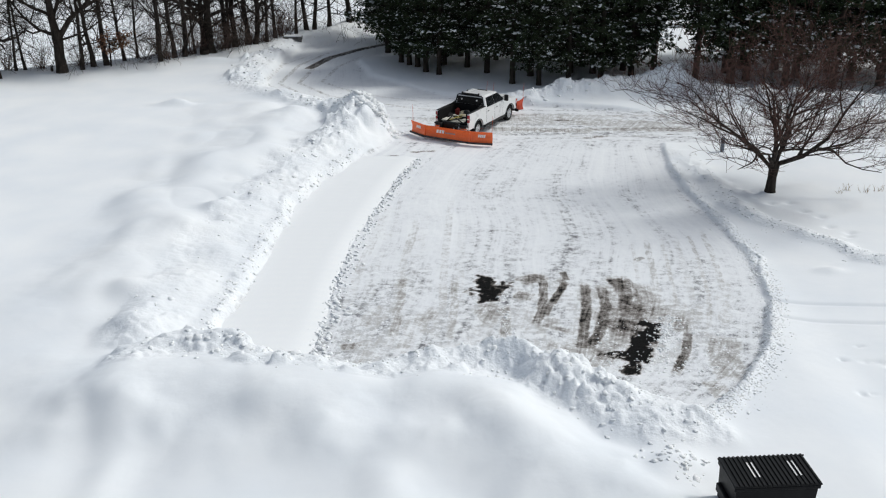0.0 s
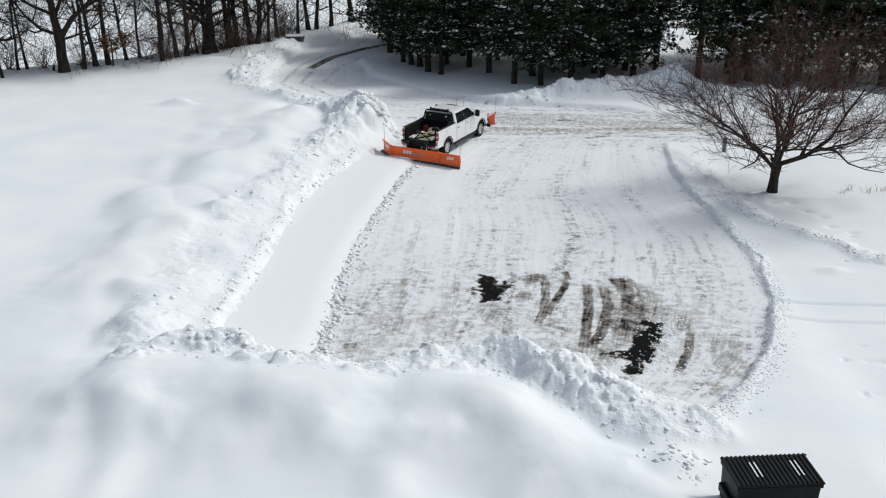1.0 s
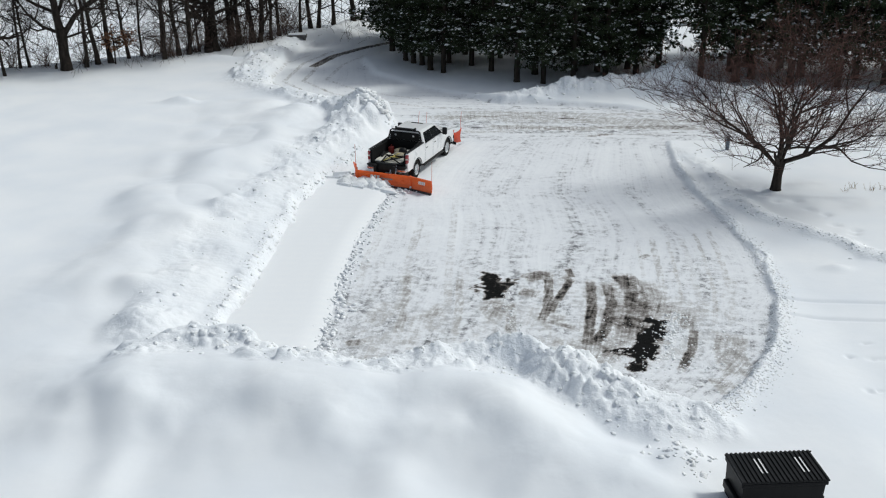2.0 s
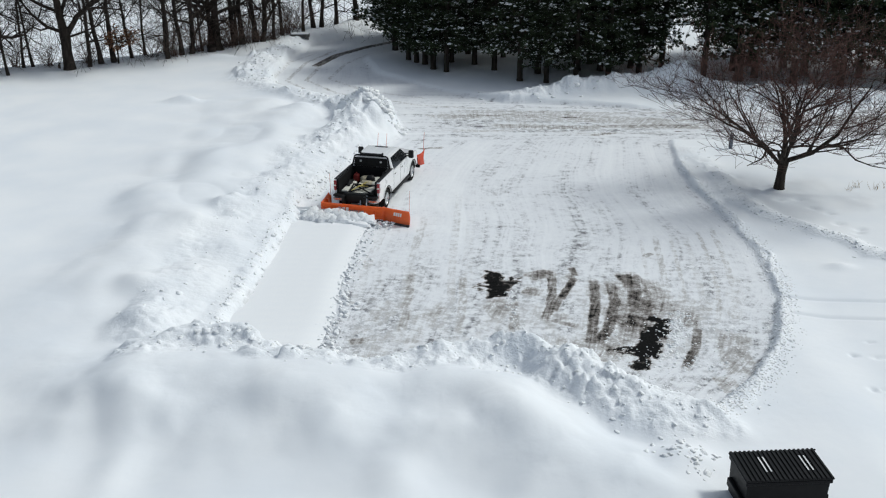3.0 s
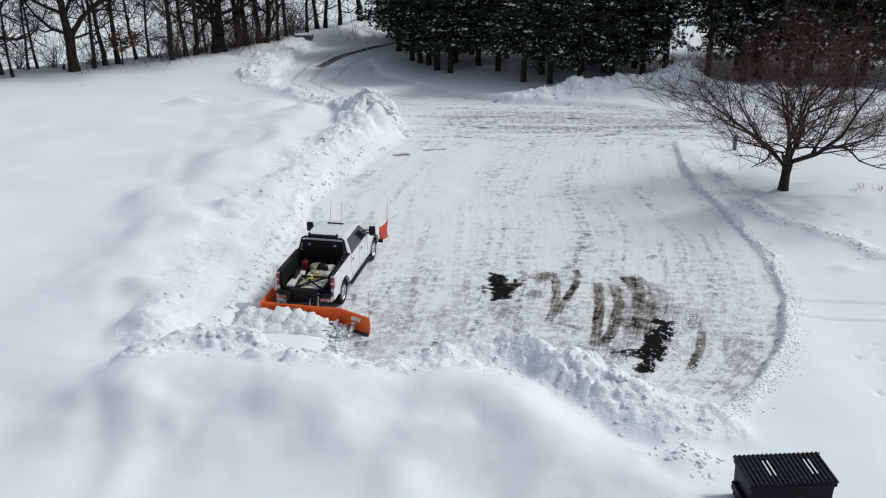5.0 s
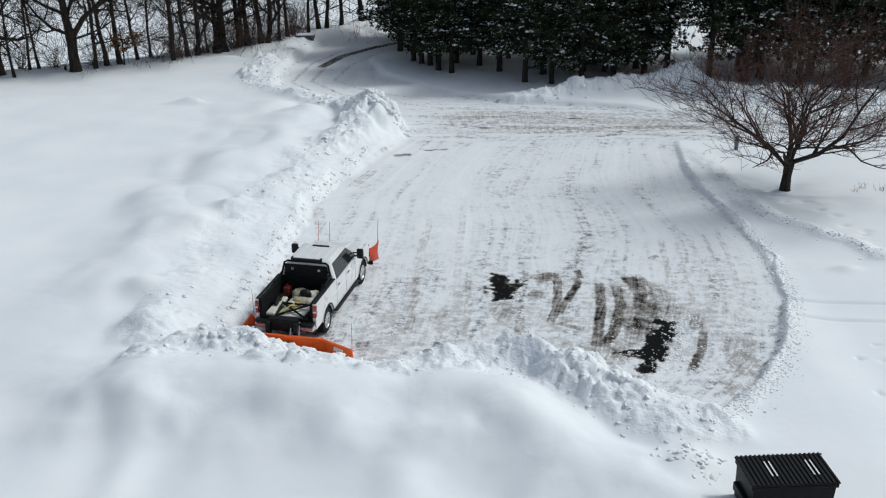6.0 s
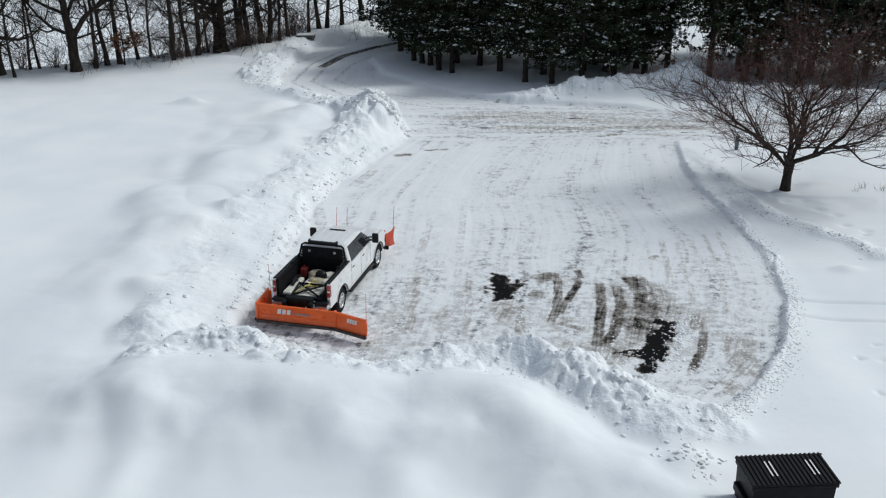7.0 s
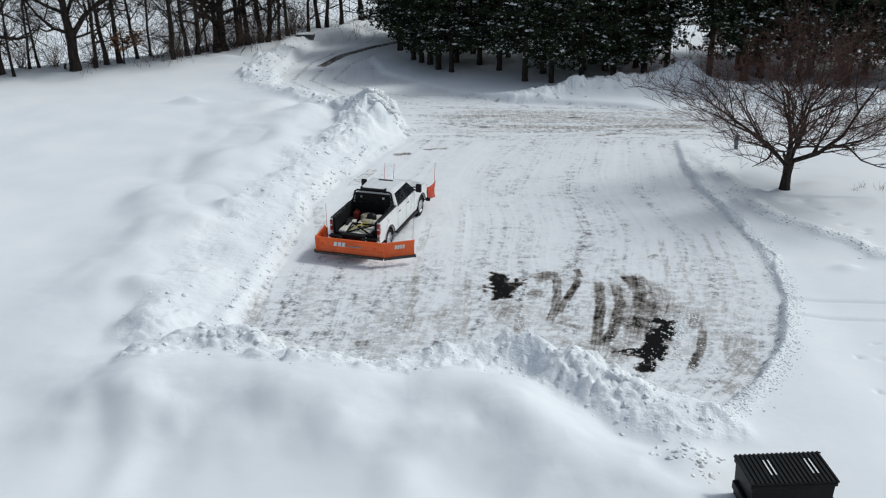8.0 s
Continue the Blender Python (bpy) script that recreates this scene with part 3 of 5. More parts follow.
def build_ground():
    far = [30 * 1.35 ** k for k in range(1, 16)]
    xs = [-40 - f for f in reversed(far)] + spaced([(-40, -14.5, 0.6), (-14.5, -1, 0.08), (-1, 13, 0.055), (13, 28, 0.14), (28, 42, 0.6)]) + [42 + f for f in far]
    ys = [2 - f for f in reversed(far)] + spaced([(2, 19, 0.6), (19, 26, 0.07), (26, 36.5, 0.055), (36.5, 45, 0.09), (45, 66, 0.14), (66, 90, 0.3), (90, 120, 1.0)]) + [120 + f for f in far]
    gx, gy = np.meshgrid(xs, ys)
    z, cover, broken, lot = ground_height(gx, gy)
    nx, ny = len(xs), len(ys)
    me = bpy.data.meshes.new("ground")
    idx = np.arange(nx * ny).reshape(ny, nx)
    quads = np.stack([idx[:-1, :-1], idx[:-1, 1:], idx[1:, 1:], idx[1:, :-1]], -1).reshape(-1, 4)
    me.vertices.add(nx * ny)
    me.vertices.foreach_set("co", np.stack([gx, gy, z], -1).ravel())
    me.loops.add(quads.size)
    me.loops.foreach_set("vertex_index", quads.ravel())
    me.polygons.add(len(quads))
    me.polygons.foreach_set("loop_start", np.arange(0, quads.size, 4))
    me.polygons.foreach_set("loop_total", np.full(len(quads), 4))
    me.polygons.foreach_set("use_smooth", np.ones(len(quads), bool))
    me.update(calc_edges=True)
    plowed = (1 - smooth(0.25, 0.75, cover)) * smooth(0.5, 0.12, z)
    bare = np.zeros(gx.shape)
    wx, wy = gx + 0.14 * fbm(gx * 2.6, gy * 2.6, 51, 5), gy + 0.20 * fbm(gx * 2.4, gy * 2.4, 55, 5)
    rx, ry = wx + 0.60 * fbm(gx * 4.5, gy * 4.5, 57, 4), wy + 0.80 * fbm(gx * 4.5, gy * 4.5, 58, 4)     # ragged edges of the wet patches
    fray = 0.75 + 1.1 * fbm(gx * 1.3, gy * 0.9, 63, 4)
    for line, wide, weight in BARE:
        if weight > 0.82:
            d, _ = along_line(rx, ry, line)
            bare = np.maximum(bare, weight * smooth(wide * 1.3, wide * 0.6, d))
            continue
        ends = [(*line[0], 0.0), *[(*q, 1.0) for q in line[1:-1]], (*line[-1], 0.0)]
        if len(line) == 2:
            ends.insert(1, ((line[0][0] + line[1][0]) / 2, (line[0][1] + line[1][1]) / 2, 1.0))
        d, fade, _ = along_line(gx + 0.5 * (wx - gx), gy + 0.5 * (wy - gy), ends)
        bare = np.maximum(bare, weight * np.clip(fray, 0.82, 1.15) * smooth(0.0, 0.45, fade) * smooth(wide * 1.2, wide * 0.75, d))
    bare = np.maximum(bare, 0.9 * smooth(52.8, 54.6, gy) * smooth(60.0, 57.6, gy) * smooth(-3, 2, gx) * np.clip(0.16 + fbm(gx * 0.22, gy * 1.3, 88, 5), 0, 0.6))
    cross = smooth(52.0, 53.6, gy) * smooth(-4, -1, gx)
    # worn, dirty stretch among the tyre arcs
    dirty = np.exp(-((gx - 5.6) / 3.6) ** 2 - ((gy - 31.2) / 3.2) ** 2) + 0.6 * np.exp(-((gx - 0.5) / 3.5) ** 2 - ((gy - 29.5) / 2.6) ** 2)
    bare = np.maximum(bare, 0.34 * dirty + 1.7 * dirty * np.clip(fbm(gx * 0.9, gy * 0.6, 77, 5), -0.2, 0.4))
    bare = bare * plowed
    worn = 0.06 + 0.16 * smooth(38, 34, gy) + 0.42 * np.exp(-((gx + 1.6) / 2.2) ** 2 - ((gy - 31.0) / 3.6) ** 2) + 0.35 * np.exp(-((gx - 9.5) / 1.9) ** 2 - ((gy - 28.5) / 4.0) ** 2)
    worn = worn + 0.45 * smooth(52.6, 54.5, gy) * smooth(60.5, 57.5, gy) * smooth(-3, 3, gx) + 0.14 * np.exp(-((gx - 8.0) / 3.2) ** 2 - ((gy - 41.0) / 5.0) ** 2) - 0.16 * smooth(36, 41, gy) * smooth(53, 49, gy)
    worn = worn + 0.40 * np.exp(-((gx + 5.6) / 1.2) ** 2 - ((gy - 31.0) / 3.0) ** 2) + 0.25 * dirty - 0.30 * smooth(60, 64, gy)
    left = np.interp(gy, [27, 35, 43.5, 50, 53, 60], [-7.2, -6.7, -5.6, -3.6, -2.0, -4.0])
    right = np.interp(gy, [24, 28.4, 32.6, 38, 44, 52, 60], [7.4, 10.5, 12.0, 12.4, 11.8, 12.4, 16.0])
    lane = 18 * (gx - left) / np.maximum(right - left, 4) + 2.4 * fbm(gx * 0.16, gy * 0.10, 95, 3)
    for name, values in (("plowed", plowed), ("bare", bare), ("cross", cross), ("lane", lane), ("worn", worn), ("lumpy", broken * cover)):
        a = me.attributes.new(name, "FLOAT", "POINT")
        a.data.foreach_set("value", values.ravel().astype(np.float32))
    me.materials.append(GROUND)
    return tagged(new("ground", me), "snow-covered ground with a ploughed, streaked parking lot", "snowy ground", kind="structure")


build_ground()


def chunk_mesh(geo, place, size, rng, flat=0.75):
    """One broken lump of snow: a rough, cut ball."""
    rows, n = 3, 6
    turn = Euler((rng.uniform(-0.5, 0.5), rng.uniform(-0.5, 0.5), rng.uniform(0, 6.3))).to_matrix()
    sx, sy, sz = size * rng.uniform(0.8, 1.3), size * rng.uniform(0.7, 1.1), size * flat * rng.uniform(0.7, 1.1)
    verts = [Vector((0, 0, -sz))]
    for i in range(1, rows + 1):
        th = math.pi * i / (rows + 1)
        for j in range(n):
            ph = 2 * math.pi * (j + 0.5 * i) / n
            k = rng.uniform(0.58, 1.32)
            verts.append(Vector((sx * k * math.sin(th) * math.cos(ph), sy * k * math.sin(th) * math.sin(ph), -sz * math.cos(th) * k)))
    verts.append(Vector((0, 0, sz)))
    faces = [(0, 1 + (j + 1) % n, 1 + j) for j in range(n)]
    for i in range(rows - 1):
        a, b = 1 + i * n, 1 + (i + 1) * n
        faces += [(a + j, a + (j + 1) % n, b + (j + 1) % n, b + j) for j in range(n)]
    a, last = 1 + (rows - 1) * n, len(verts) - 1
    faces += [(a + j, a + (j + 1) % n, last) for j in range(n)]
    geo.add([turn @ q + Vector(place) for q in verts], faces)


def scatter_chunks():
    rng = random.Random(5)
    spots = []
    for line, count, spread, big in ((BANKS[1], 330, 0.6, 0.10), (BANKS[2], 520, 0.6, 0.13), (BANKS[3], 110, 0.6, 0.26), (BANKS[5], 2600, 0.24, 0.06),
                                     (BANKS[6], 330, 0.3, 0.08), (BANKS[7], 420, 0.7, 0.16)):
        lens = [math.hypot(b[0] - a[0], b[1] - a[1]) * max(a[4], 0.05) ** 2 for a, b in zip(line, line[1:])]
        for _ in range(count):
            k = rng.choices(range(len(lens)), lens)[0]
            a, b, t = line[k], line[k + 1], rng.random()
            off = rng.gauss(0, spread)
            dx, dy = b[0] - a[0], b[1] - a[1]
            s = math.hypot(dx, dy)
            size = big * min(2.6, rng.paretovariate(2.2)) * 0.42
            spots.append((a[0] + dx * t - dy / s * off, a[1] + dy * t + dx / s * off, size))
    for cx, cy in ((-6.2, 27.1), (-5.8, 27.2), (-5.3, 26.9), (-4.6, 26.7), (-2.9, 26.4), (-7.0, 27.5), (-4.1, 26.9)):    # blocks on the crest of the near pile
        for _ in range(5):
            spots.append((cx + rng.gauss(0, 0.25), cy + rng.gauss(0, 0.2), rng.uniform(0.07, 0.19)))
    CUT = [(-7.2, 29.0), (-6.8, 33.0), (-6.4, 37.0), (-6.0, 41.0), (-5.3, 44.0), (-4.6, 47.0), (-3.6, 50.2)]
    for _ in range(420):                                                     # crumbs down the cut face of the long bank
        k, t = rng.randrange(6), rng.random()
        a, b = CUT[k], CUT[k + 1]
        spots.append((a[0] + (b[0] - a[0]) * t + rng.gauss(-0.15, 0.22), a[1] + (b[1] - a[1]) * t, 0.03 + 0.10 * rng.random() ** 3))
    for _ in range(420):                                                     # crumbs on the lot, by its edges
        x, y = rng.uniform(5.4, 9.6), rng.uniform(24.6, 31.0)
        spots.append((x, y, 0.02 + 0.05 * rng.random() ** 3))
    for _ in range(260):                                                     # the ridge of crumbs beside the tyre arcs
        t = rng.random()
        spots.append((7.3 + 0.9 * t + rng.gauss(0, 0.22), 28.0 + 3.4 * t, 0.02 + 0.07 * rng.random() ** 2))
    for _ in range(150):
        spots.append((2.6 + rng.gauss(0, 0.13), rng.uniform(28.5, 33.2), 0.02 + 0.06 * rng.random() ** 2))
    for _ in range(260):
        spots.append((rng.uniform(-2.0, 9.0), rng.uniform(27.3, 28.2), 0.02 + 0.06 * rng.random() ** 2))
    for _ in range(60):
        spots.append((rng.gauss(6.3, 0.45), rng.gauss(21.9, 0.4), 0.04 + 0.09 * rng.random() ** 2))
    x, y = np.array([q[0] for q in spots]), np.array([q[1] for q in spots])
    z, cover, broken, lot = ground_height(x, y)
    geo = Geo()
    for (px, py, size), h in zip(spots, z):
        chunk_mesh(geo, (px, py, h - size * 0.22), size, rng, 0.6)
    ob = part("snow_chunks", geo, CHUNK, smooth=True)
    tagged(ob, "broken lumps of ploughed snow on the banks", "snow", kind="stuff")


scatter_chunks()


# ---- the pickup truck with its ploughs ----
# seconds, x, y of the middle of the rear axle, heading in degrees
DRIVE = [(0.0, 1.76, 54.38, 61.0), (0.5, 0.95, 52.75, 61.3), (1.0, -0.06, 50.81, 62.7), (1.5, -0.98, 48.79, 65.2),
         (3.0, -3.13, 42.10, 75.7), (3.5, -3.46, 40.04, 79.8), (4.0, -3.70, 37.62, 81.0), (4.5, -3.99, 34.81, 79.6),
         (5.2, -4.46, 31.65, 78.4), (5.8, -4.70, 30.36, 77.9), (6.0, -4.72, 30.26, 77.8), (6.5, -4.66, 30.58, 77.4), (7.0, -4.40, 31.83, 75.7),
         (7.5, -3.80, 34.42, 74.1), (8.0, -3.01, 37.46, 73.5)]
WING_LEFT = [(0.0, 24), (0.5, 36), (1.5, 46), (3.0, 84), (8.0, 84)]       # degrees, forward is positive
WING_RIGHT = [(0.0, 16), (0.5, 8), (1.5, -15), (3.0, -14), (4.5, -24), (6.5, -24), (7.0, -16), (7.5, -14), (8.0, 34)]
LIFT = [(0.0, 0.10), (0.6, 0.02), (1.0, 0.0), (6.3, 0.0), (6.9, 0.16), (7.5, 0.28), (8.0, 0.28)]
BLADE_X, HINGE_Y, WING_LONG, TYRE_R = -1.76, 1.37, 1.22, 0.42


def eased(rows, t):
    """Values between rows, with smooth slopes."""
    ts = [r[0] for r in rows]
    i = max(0, min(len(rows) - 2, sum(q <= t for q in ts) - 1))
    slope = lambda k, c: ((rows[min(k + 1, len(rows) - 1)][c] - rows[max(k - 1, 0)][c])
                          / (ts[min(k + 1, len(rows) - 1)] - ts[max(k - 1, 0)]))
    h = ts[i + 1] - ts[i]
    u = (t - ts[i]) / h
    out = []
    for c in range(1, len(rows[0])):
        a, b, m, n = rows[i][c], rows[i + 1][c], slope(i, c) * h, slope(i + 1, c) * h
        out.append((2 * u ** 3 - 3 * u * u + 1) * a + (u ** 3 - 2 * u * u + u) * m + (3 * u * u - 2 * u ** 3) * b + (u ** 3 - u * u) * n)
    return out


def truck_pose(t):
    x, y, a = eased(DRIVE, t)
    return pose(x, y, 0.0, 0, 0, a)


STEPS = [round(0.1 * k, 1) for k in range(81)]


def arc(cx, cz, r, a0, a1, n):
    return [(cx + r * math.cos(radians(a0 + (a1 - a0) * k / n)), cz + r * math.sin(radians(a0 + (a1 - a0) * k / n))) for k in range(n + 1)]


def blade_skin(geo, y0, y1, high=0.60, taper=0.0, n=8, curl=0.07):
    """A curved mouldboard along y, hollow towards -x (the way it pushes when the truck backs up)."""
    rings = []
    for y, h in ((y0, high), (y1, high + taper)):
        front = [(-curl * (4 * (k / n - 0.45) ** 2) + 0.08, 0.04 + h * k / n) for k in range(n + 1)]
        back = [(x + 0.025, z) for x, z in reversed(front)]
        rings.append([(x, y, z) for x, z in front + back])
    geo.rings(rings)


def build_truck():
    truck = thing("pickup_truck", "white crew-cab pickup truck with orange snow ploughs front and rear", "pickup truck", truck_pose(0))
    # body sides with wheel arches
    side = ([(-1.12, 0.62)] + arc(0, 0.44, 0.53, 160, 20, 10) + [(0.62, 0.50), (3.40, 0.50)] + arc(4.03, 0.44, 0.53, 160, 20, 10)
            + [(4.72, 0.55), (4.84, 0.70), (4.86, 1.12), (4.74, 1.24), (3.55, 1.36), (3.40, 1.38), (0.96, 1.38), (0.92, 1.47), (-1.10, 1.49), (-1.15, 1.40)])
    body = Geo()
    for s in (-1, 1):
        body.plate(side, s * 0.90, s * 1.0)
        for cx in (0.0, 4.03):
            outer, inner = arc(cx, 0.44, 0.575, 165, 15, 12), arc(cx, 0.44, 0.50, 15, 165, 12)
            body.plate(outer + inner, s * 0.985, s * 1.03)
        body.plate([(0.6, 1.00), (3.4, 1.02), (3.4, 1.05), (0.6, 1.03)], s * 0.995, s * 1.012)
    # bonnet, nose and floor
    hood = []
    for x, w, z in ((3.42, 0.91, 1.38), (3.60, 0.91, 1.385), (4.40, 0.90, 1.31), (4.74, 0.88, 1.24), (4.86, 0.84, 1.10)):
        hood.append([(x, -w, 0.9), (x, -w, z - 0.05), (x, -w + 0.07, z), (x, -0.45, z + 0.02), (x, -0.36, z + 0.055), (x, 0.36, z + 0.055),
                     (x, 0.45, z + 0.02), (x, w - 0.07, z), (x, w, z - 0.05), (x, w, 0.9)])
    body.rings(hood)
    body.box(0.94, 3.5, -0.9, 0.9, 0.50, 1.36, 0.03)
    # cab: belt line to roof
    cab = []
    for z, x0, x1, w in ((1.36, 0.96, 3.52, 0.955), (1.45, 0.97, 3.44, 0.945), (1.84, 1.10, 2.92, 0.775), (1.925, 1.16, 2.76, 0.725), (1.965, 1.26, 2.60, 0.63), (1.975, 1.6, 2.3, 0.4)):
        c = 0.10
        cab.append([(x0 + c * 0.5, -w, z), (x1 - c, -w, z), (x1, -w + c, z), (x1, w - c, z), (x1 - c, w, z), (x0 + c * 0.5, w, z), (x0, w - c * 0.5, z), (x0, -w + c * 0.5, z)])
    body.rings(cab)
    bo = part("body", body, WHITE_PAINT, truck)
    # panel seams and lower black trims
    trim = Geo()
    for s in (-1, 1):
        for x in (1.02, 2.05, 3.12):
            trim.box(x - 0.006, x + 0.006, min(s * 0.99, s * 1.004), max(s * 0.99, s * 1.004), 0.58, 1.36, 0.001)
        trim.box(0.75, 3.3, min(s * 0.86, s * 1.10), max(s * 0.86, s * 1.10), 0.40, 0.46, 0.02)
        trim.box(-1.10, 0.90, min(s * 0.895, s * 1.005), max(s * 0.895, s * 1.005), 1.485, 1.52, 0.012)
    part("trim", trim, BLACK_PLASTIC, truck, "black side steps and bed rail caps")
    for s in (-1, 1):
        for a, b in ((1.98, 2.62), (2.7, 3.2)):
            h = Geo()
            hx = a + 0.05 if a < 2.5 else a + 0.4
            h.box(hx - 0.9, hx - 0.72, min(s * 0.995, s * 1.03), max(s * 0.995, s * 1.03), 1.17, 1.20, 0.01)
            part("door_handle", h, BLACK_PLASTIC, truck, "black door handle")
    # glass
    def pane(name, quad, out=0.012):
        g = Geo()
        q = [Vector(p) for p in quad]
        nrm = (q[1] - q[0]).cross(q[2] - q[0]).normalized()
        mid = sum(q, Vector()) / len(q)
        if nrm.dot(mid - Vector((2.1, 0, 1.5))) < 0:
            nrm = -nrm
        g.rings([[p - nrm * 0.004 for p in q], [p + nrm * out for p in q]])
        part(name, g, TINTED, truck, "dark tinted glass")
    for s in (-1, 1):
        w = lambda z: s * (0.945 - (z - 1.45) * 0.436)
        pane("side_window", [(1.14, w(1.40), 1.40), (2.08, w(1.40), 1.40), (2.08, w(1.86), 1.86), (1.30, w(1.86), 1.86)])
        pane("side_window", [(2.11, w(1.40), 1.40), (3.30, w(1.40), 1.40), (2.78, w(1.86), 1.86), (2.11, w(1.86), 1.86)])
    pane("rear_window", [(1.0, -0.78, 1.47), (1.0, 0.78, 1.47), (1.095, 0.66, 1.82), (1.095, -0.66, 1.82)])
    pane("windscreen", [(3.425, -0.82, 1.47), (3.425, 0.82, 1.47), (2.935, 0.66, 1.82), (2.935, -0.66, 1.82)])
    # cargo bed
    g = Geo()
    g.box(-1.13, 0.93, -0.90, 0.90, 0.78, 0.86, 0.01)
    bed = part("cargo_bed", g, BLACK_LINER, truck, "black lined open cargo bed")
    for s in (-1, 1):
        g = Geo()
        g.box(-1.12, 0.93, min(s * 0.80, s * 0.905), max(s * 0.80, s * 0.905), 0.86, 1.49, 0.01)
        part("bed_side", g, BLACK_LINER, bed)
        g = Geo()
        g.box(-0.42, 0.42, min(s * 0.58, s * 0.80), max(s * 0.58, s * 0.80), 0.86, 1.06, 0.05)
        part("wheel_housing", g, BLACK_LINER, bed)
    g = Geo()
    g.box(0.86, 0.935, -0.80, 0.80, 0.86, 1.50, 0.01)
    part("bulkhead", g, BLACK_LINER, bed)
    for k in range(9):
        g = Geo()
        g.box(-1.10, 0.86, -0.54 + k * 0.135 - 0.03, -0.54 + k * 0.135 + 0.03, 0.86, 0.872, 0.004)
        part("floor_rib", g, BLACK_LINER, bed)
    rack = Geo()
    for s in (-1, 1):
        rack.tube([(0.86, s * 0.86, 1.5), (0.93, s * 0.76, 1.95), (0.96, s * 0.66, 2.0)], [0.035] * 3, 8)
        rack.tube([(0.2, s * 0.86, 1.53), (0.9, s * 0.86, 1.60)], [0.03] * 2, 8)
    for z in (1.58, 1.68, 1.78, 1.88):
        rack.tube([(0.90, -0.8 + (z - 1.5) * 0.2, z), (0.90, 0.8 - (z - 1.5) * 0.2, z)], [0.035, 0.035], 8)
    rack.tube([(0.955, -0.68, 2.0), (0.955, 0.68, 2.0)], [0.035, 0.035], 8)
    rack.box(0.87, 0.885, -0.74, 0.74, 1.52, 1.92, 0.004)
    part("headache_rack", rack, BLACK_STEEL, truck, "black steel rack behind the rear window")
    bar = Geo()
    bar.box(0.92, 1.06, -0.52, 0.52, 2.02, 2.09, 0.02)
    for y in (-0.5, 0.5):
        bar.box(0.93, 1.05, y - 0.03, y + 0.03, 1.96, 2.14, 0.01)
    part("light_bar", bar, BLACK_PLASTIC, truck, "slim black warning light bar")
    for y in (-0.46, 0.46):
        g = Geo()
        g.box(0.83, 0.87, y - 0.045, y + 0.045, 1.72, 1.81, 0.012)
        part("work_light", g, CHROME, truck, "small square work light")
    g = Geo()
    g.box(2.42, 2.52, -0.30, 0.30, 1.972, 1.998, 0.01)
    part("roof_marker", g, BLACK_PLASTIC, truck)
    ribs = Geo()
    for y in (-0.45, -0.15, 0.15, 0.45):
        ribs.box(1.35, 2.55, y - 0.012, y + 0.012, 1.955, 1.983, 0.004)
    for s in (-1, 1):
        ribs.box(1.2, 2.8, min(s * 0.69, s * 0.715), max(s * 0.69, s * 0.715), 1.915, 1.945, 0.004)
    part("roof_rib", ribs, WHITE_PAINT, truck)
    # mirrors
    for s in (-1, 1):
        g = Geo()
        g.tube([(3.12, s * 0.95, 1.42), (3.10, s * 1.12, 1.47)], [0.03, 0.03], 6)
        g.tube([(3.12, s * 0.93, 1.55), (3.10, s * 1.12, 1.58)], [0.025, 0.025], 6)
        g.box(3.05, 3.17, min(s * 1.08, s * 1.32), max(s * 1.08, s * 1.32), 1.36, 1.72, 0.035)
        part("tow_mirror", g, BLACK_PLASTIC, truck, "tall black towing mirror")
    # lamps, bumpers, grille
    for s in (-1, 1):
        g = Geo()
        g.box(-1.175, -1.02, min(s * 0.90, s * 1.012), max(s * 0.90, s * 1.012), 1.02, 1.44, 0.02)
        tl = part("tail_light", g, RED_LENS, truck, "red tail light")
        g = Geo()
        g.box(-1.185, -1.12, min(s * 0.91, s * 1.005), max(s * 0.91, s * 1.005), 1.20, 1.26, 0.01)
        part("reversing_lens", g, CREAM, tl, "pale reversing lens")
        g = Geo()
        g.box(4.78, 4.89, min(s * 0.56, s * 0.95), max(s * 0.56, s * 0.95), 0.88, 1.10, 0.03)
        part("headlight", g, CHROME, truck, "clear headlight")
        g = Geo()
        g.box(-1.36, -1.10, min(s * 0.50, s * 0.99), max(s * 0.50, s * 0.99), 0.62, 0.78, 0.05)
        part("bumper_corner", g, CHROME, truck, "bright metal bumper corner")
        g = Geo()
        g.box(-1.365, -1.13, min(s * 0.66, s * 0.94), max(s * 0.66, s * 0.94), 0.80, 0.83, 0.01)
        part("bumper_step", g, BLACK_PLASTIC, truck)
        g = Geo()
        g.tube([(-0.54, s * 0.93, 0.30), (-0.54, s * 0.93, 0.62)], [0.02, 0.02], 4)
        g.box(-0.56, -0.53, min(s * 0.78, s * 1.02), max(s * 0.78, s * 1.02), 0.22, 0.60, 0.006)
        part("mud_flap", g, RUBBER, truck)
    g = Geo()
    g.box(-1.30, -1.10, -0.5, 0.5, 0.58, 0.82, 0.03)
    part("rear_bumper", g, BLACK_STEEL, truck)
    g = Geo()
    g.box(4.84, 4.90, -0.55, 0.55, 0.72, 1.12, 0.02)
    for k in range(4):
        g.box(4.89, 4.93, -0.54, 0.54, 0.76 + k * 0.09, 0.80 + k * 0.09, 0.01)
    part("grille", g, BLACK_PLASTIC, truck)
    g = Geo()
    g.box(4.80, 5.02, -0.98, 0.98, 0.46, 0.70, 0.05)
    part("front_bumper", g, CHROME, truck)
    under = Geo()
    under.box(-1.0, 4.7, -0.45, -0.33, 0.40, 0.55, 0.02)
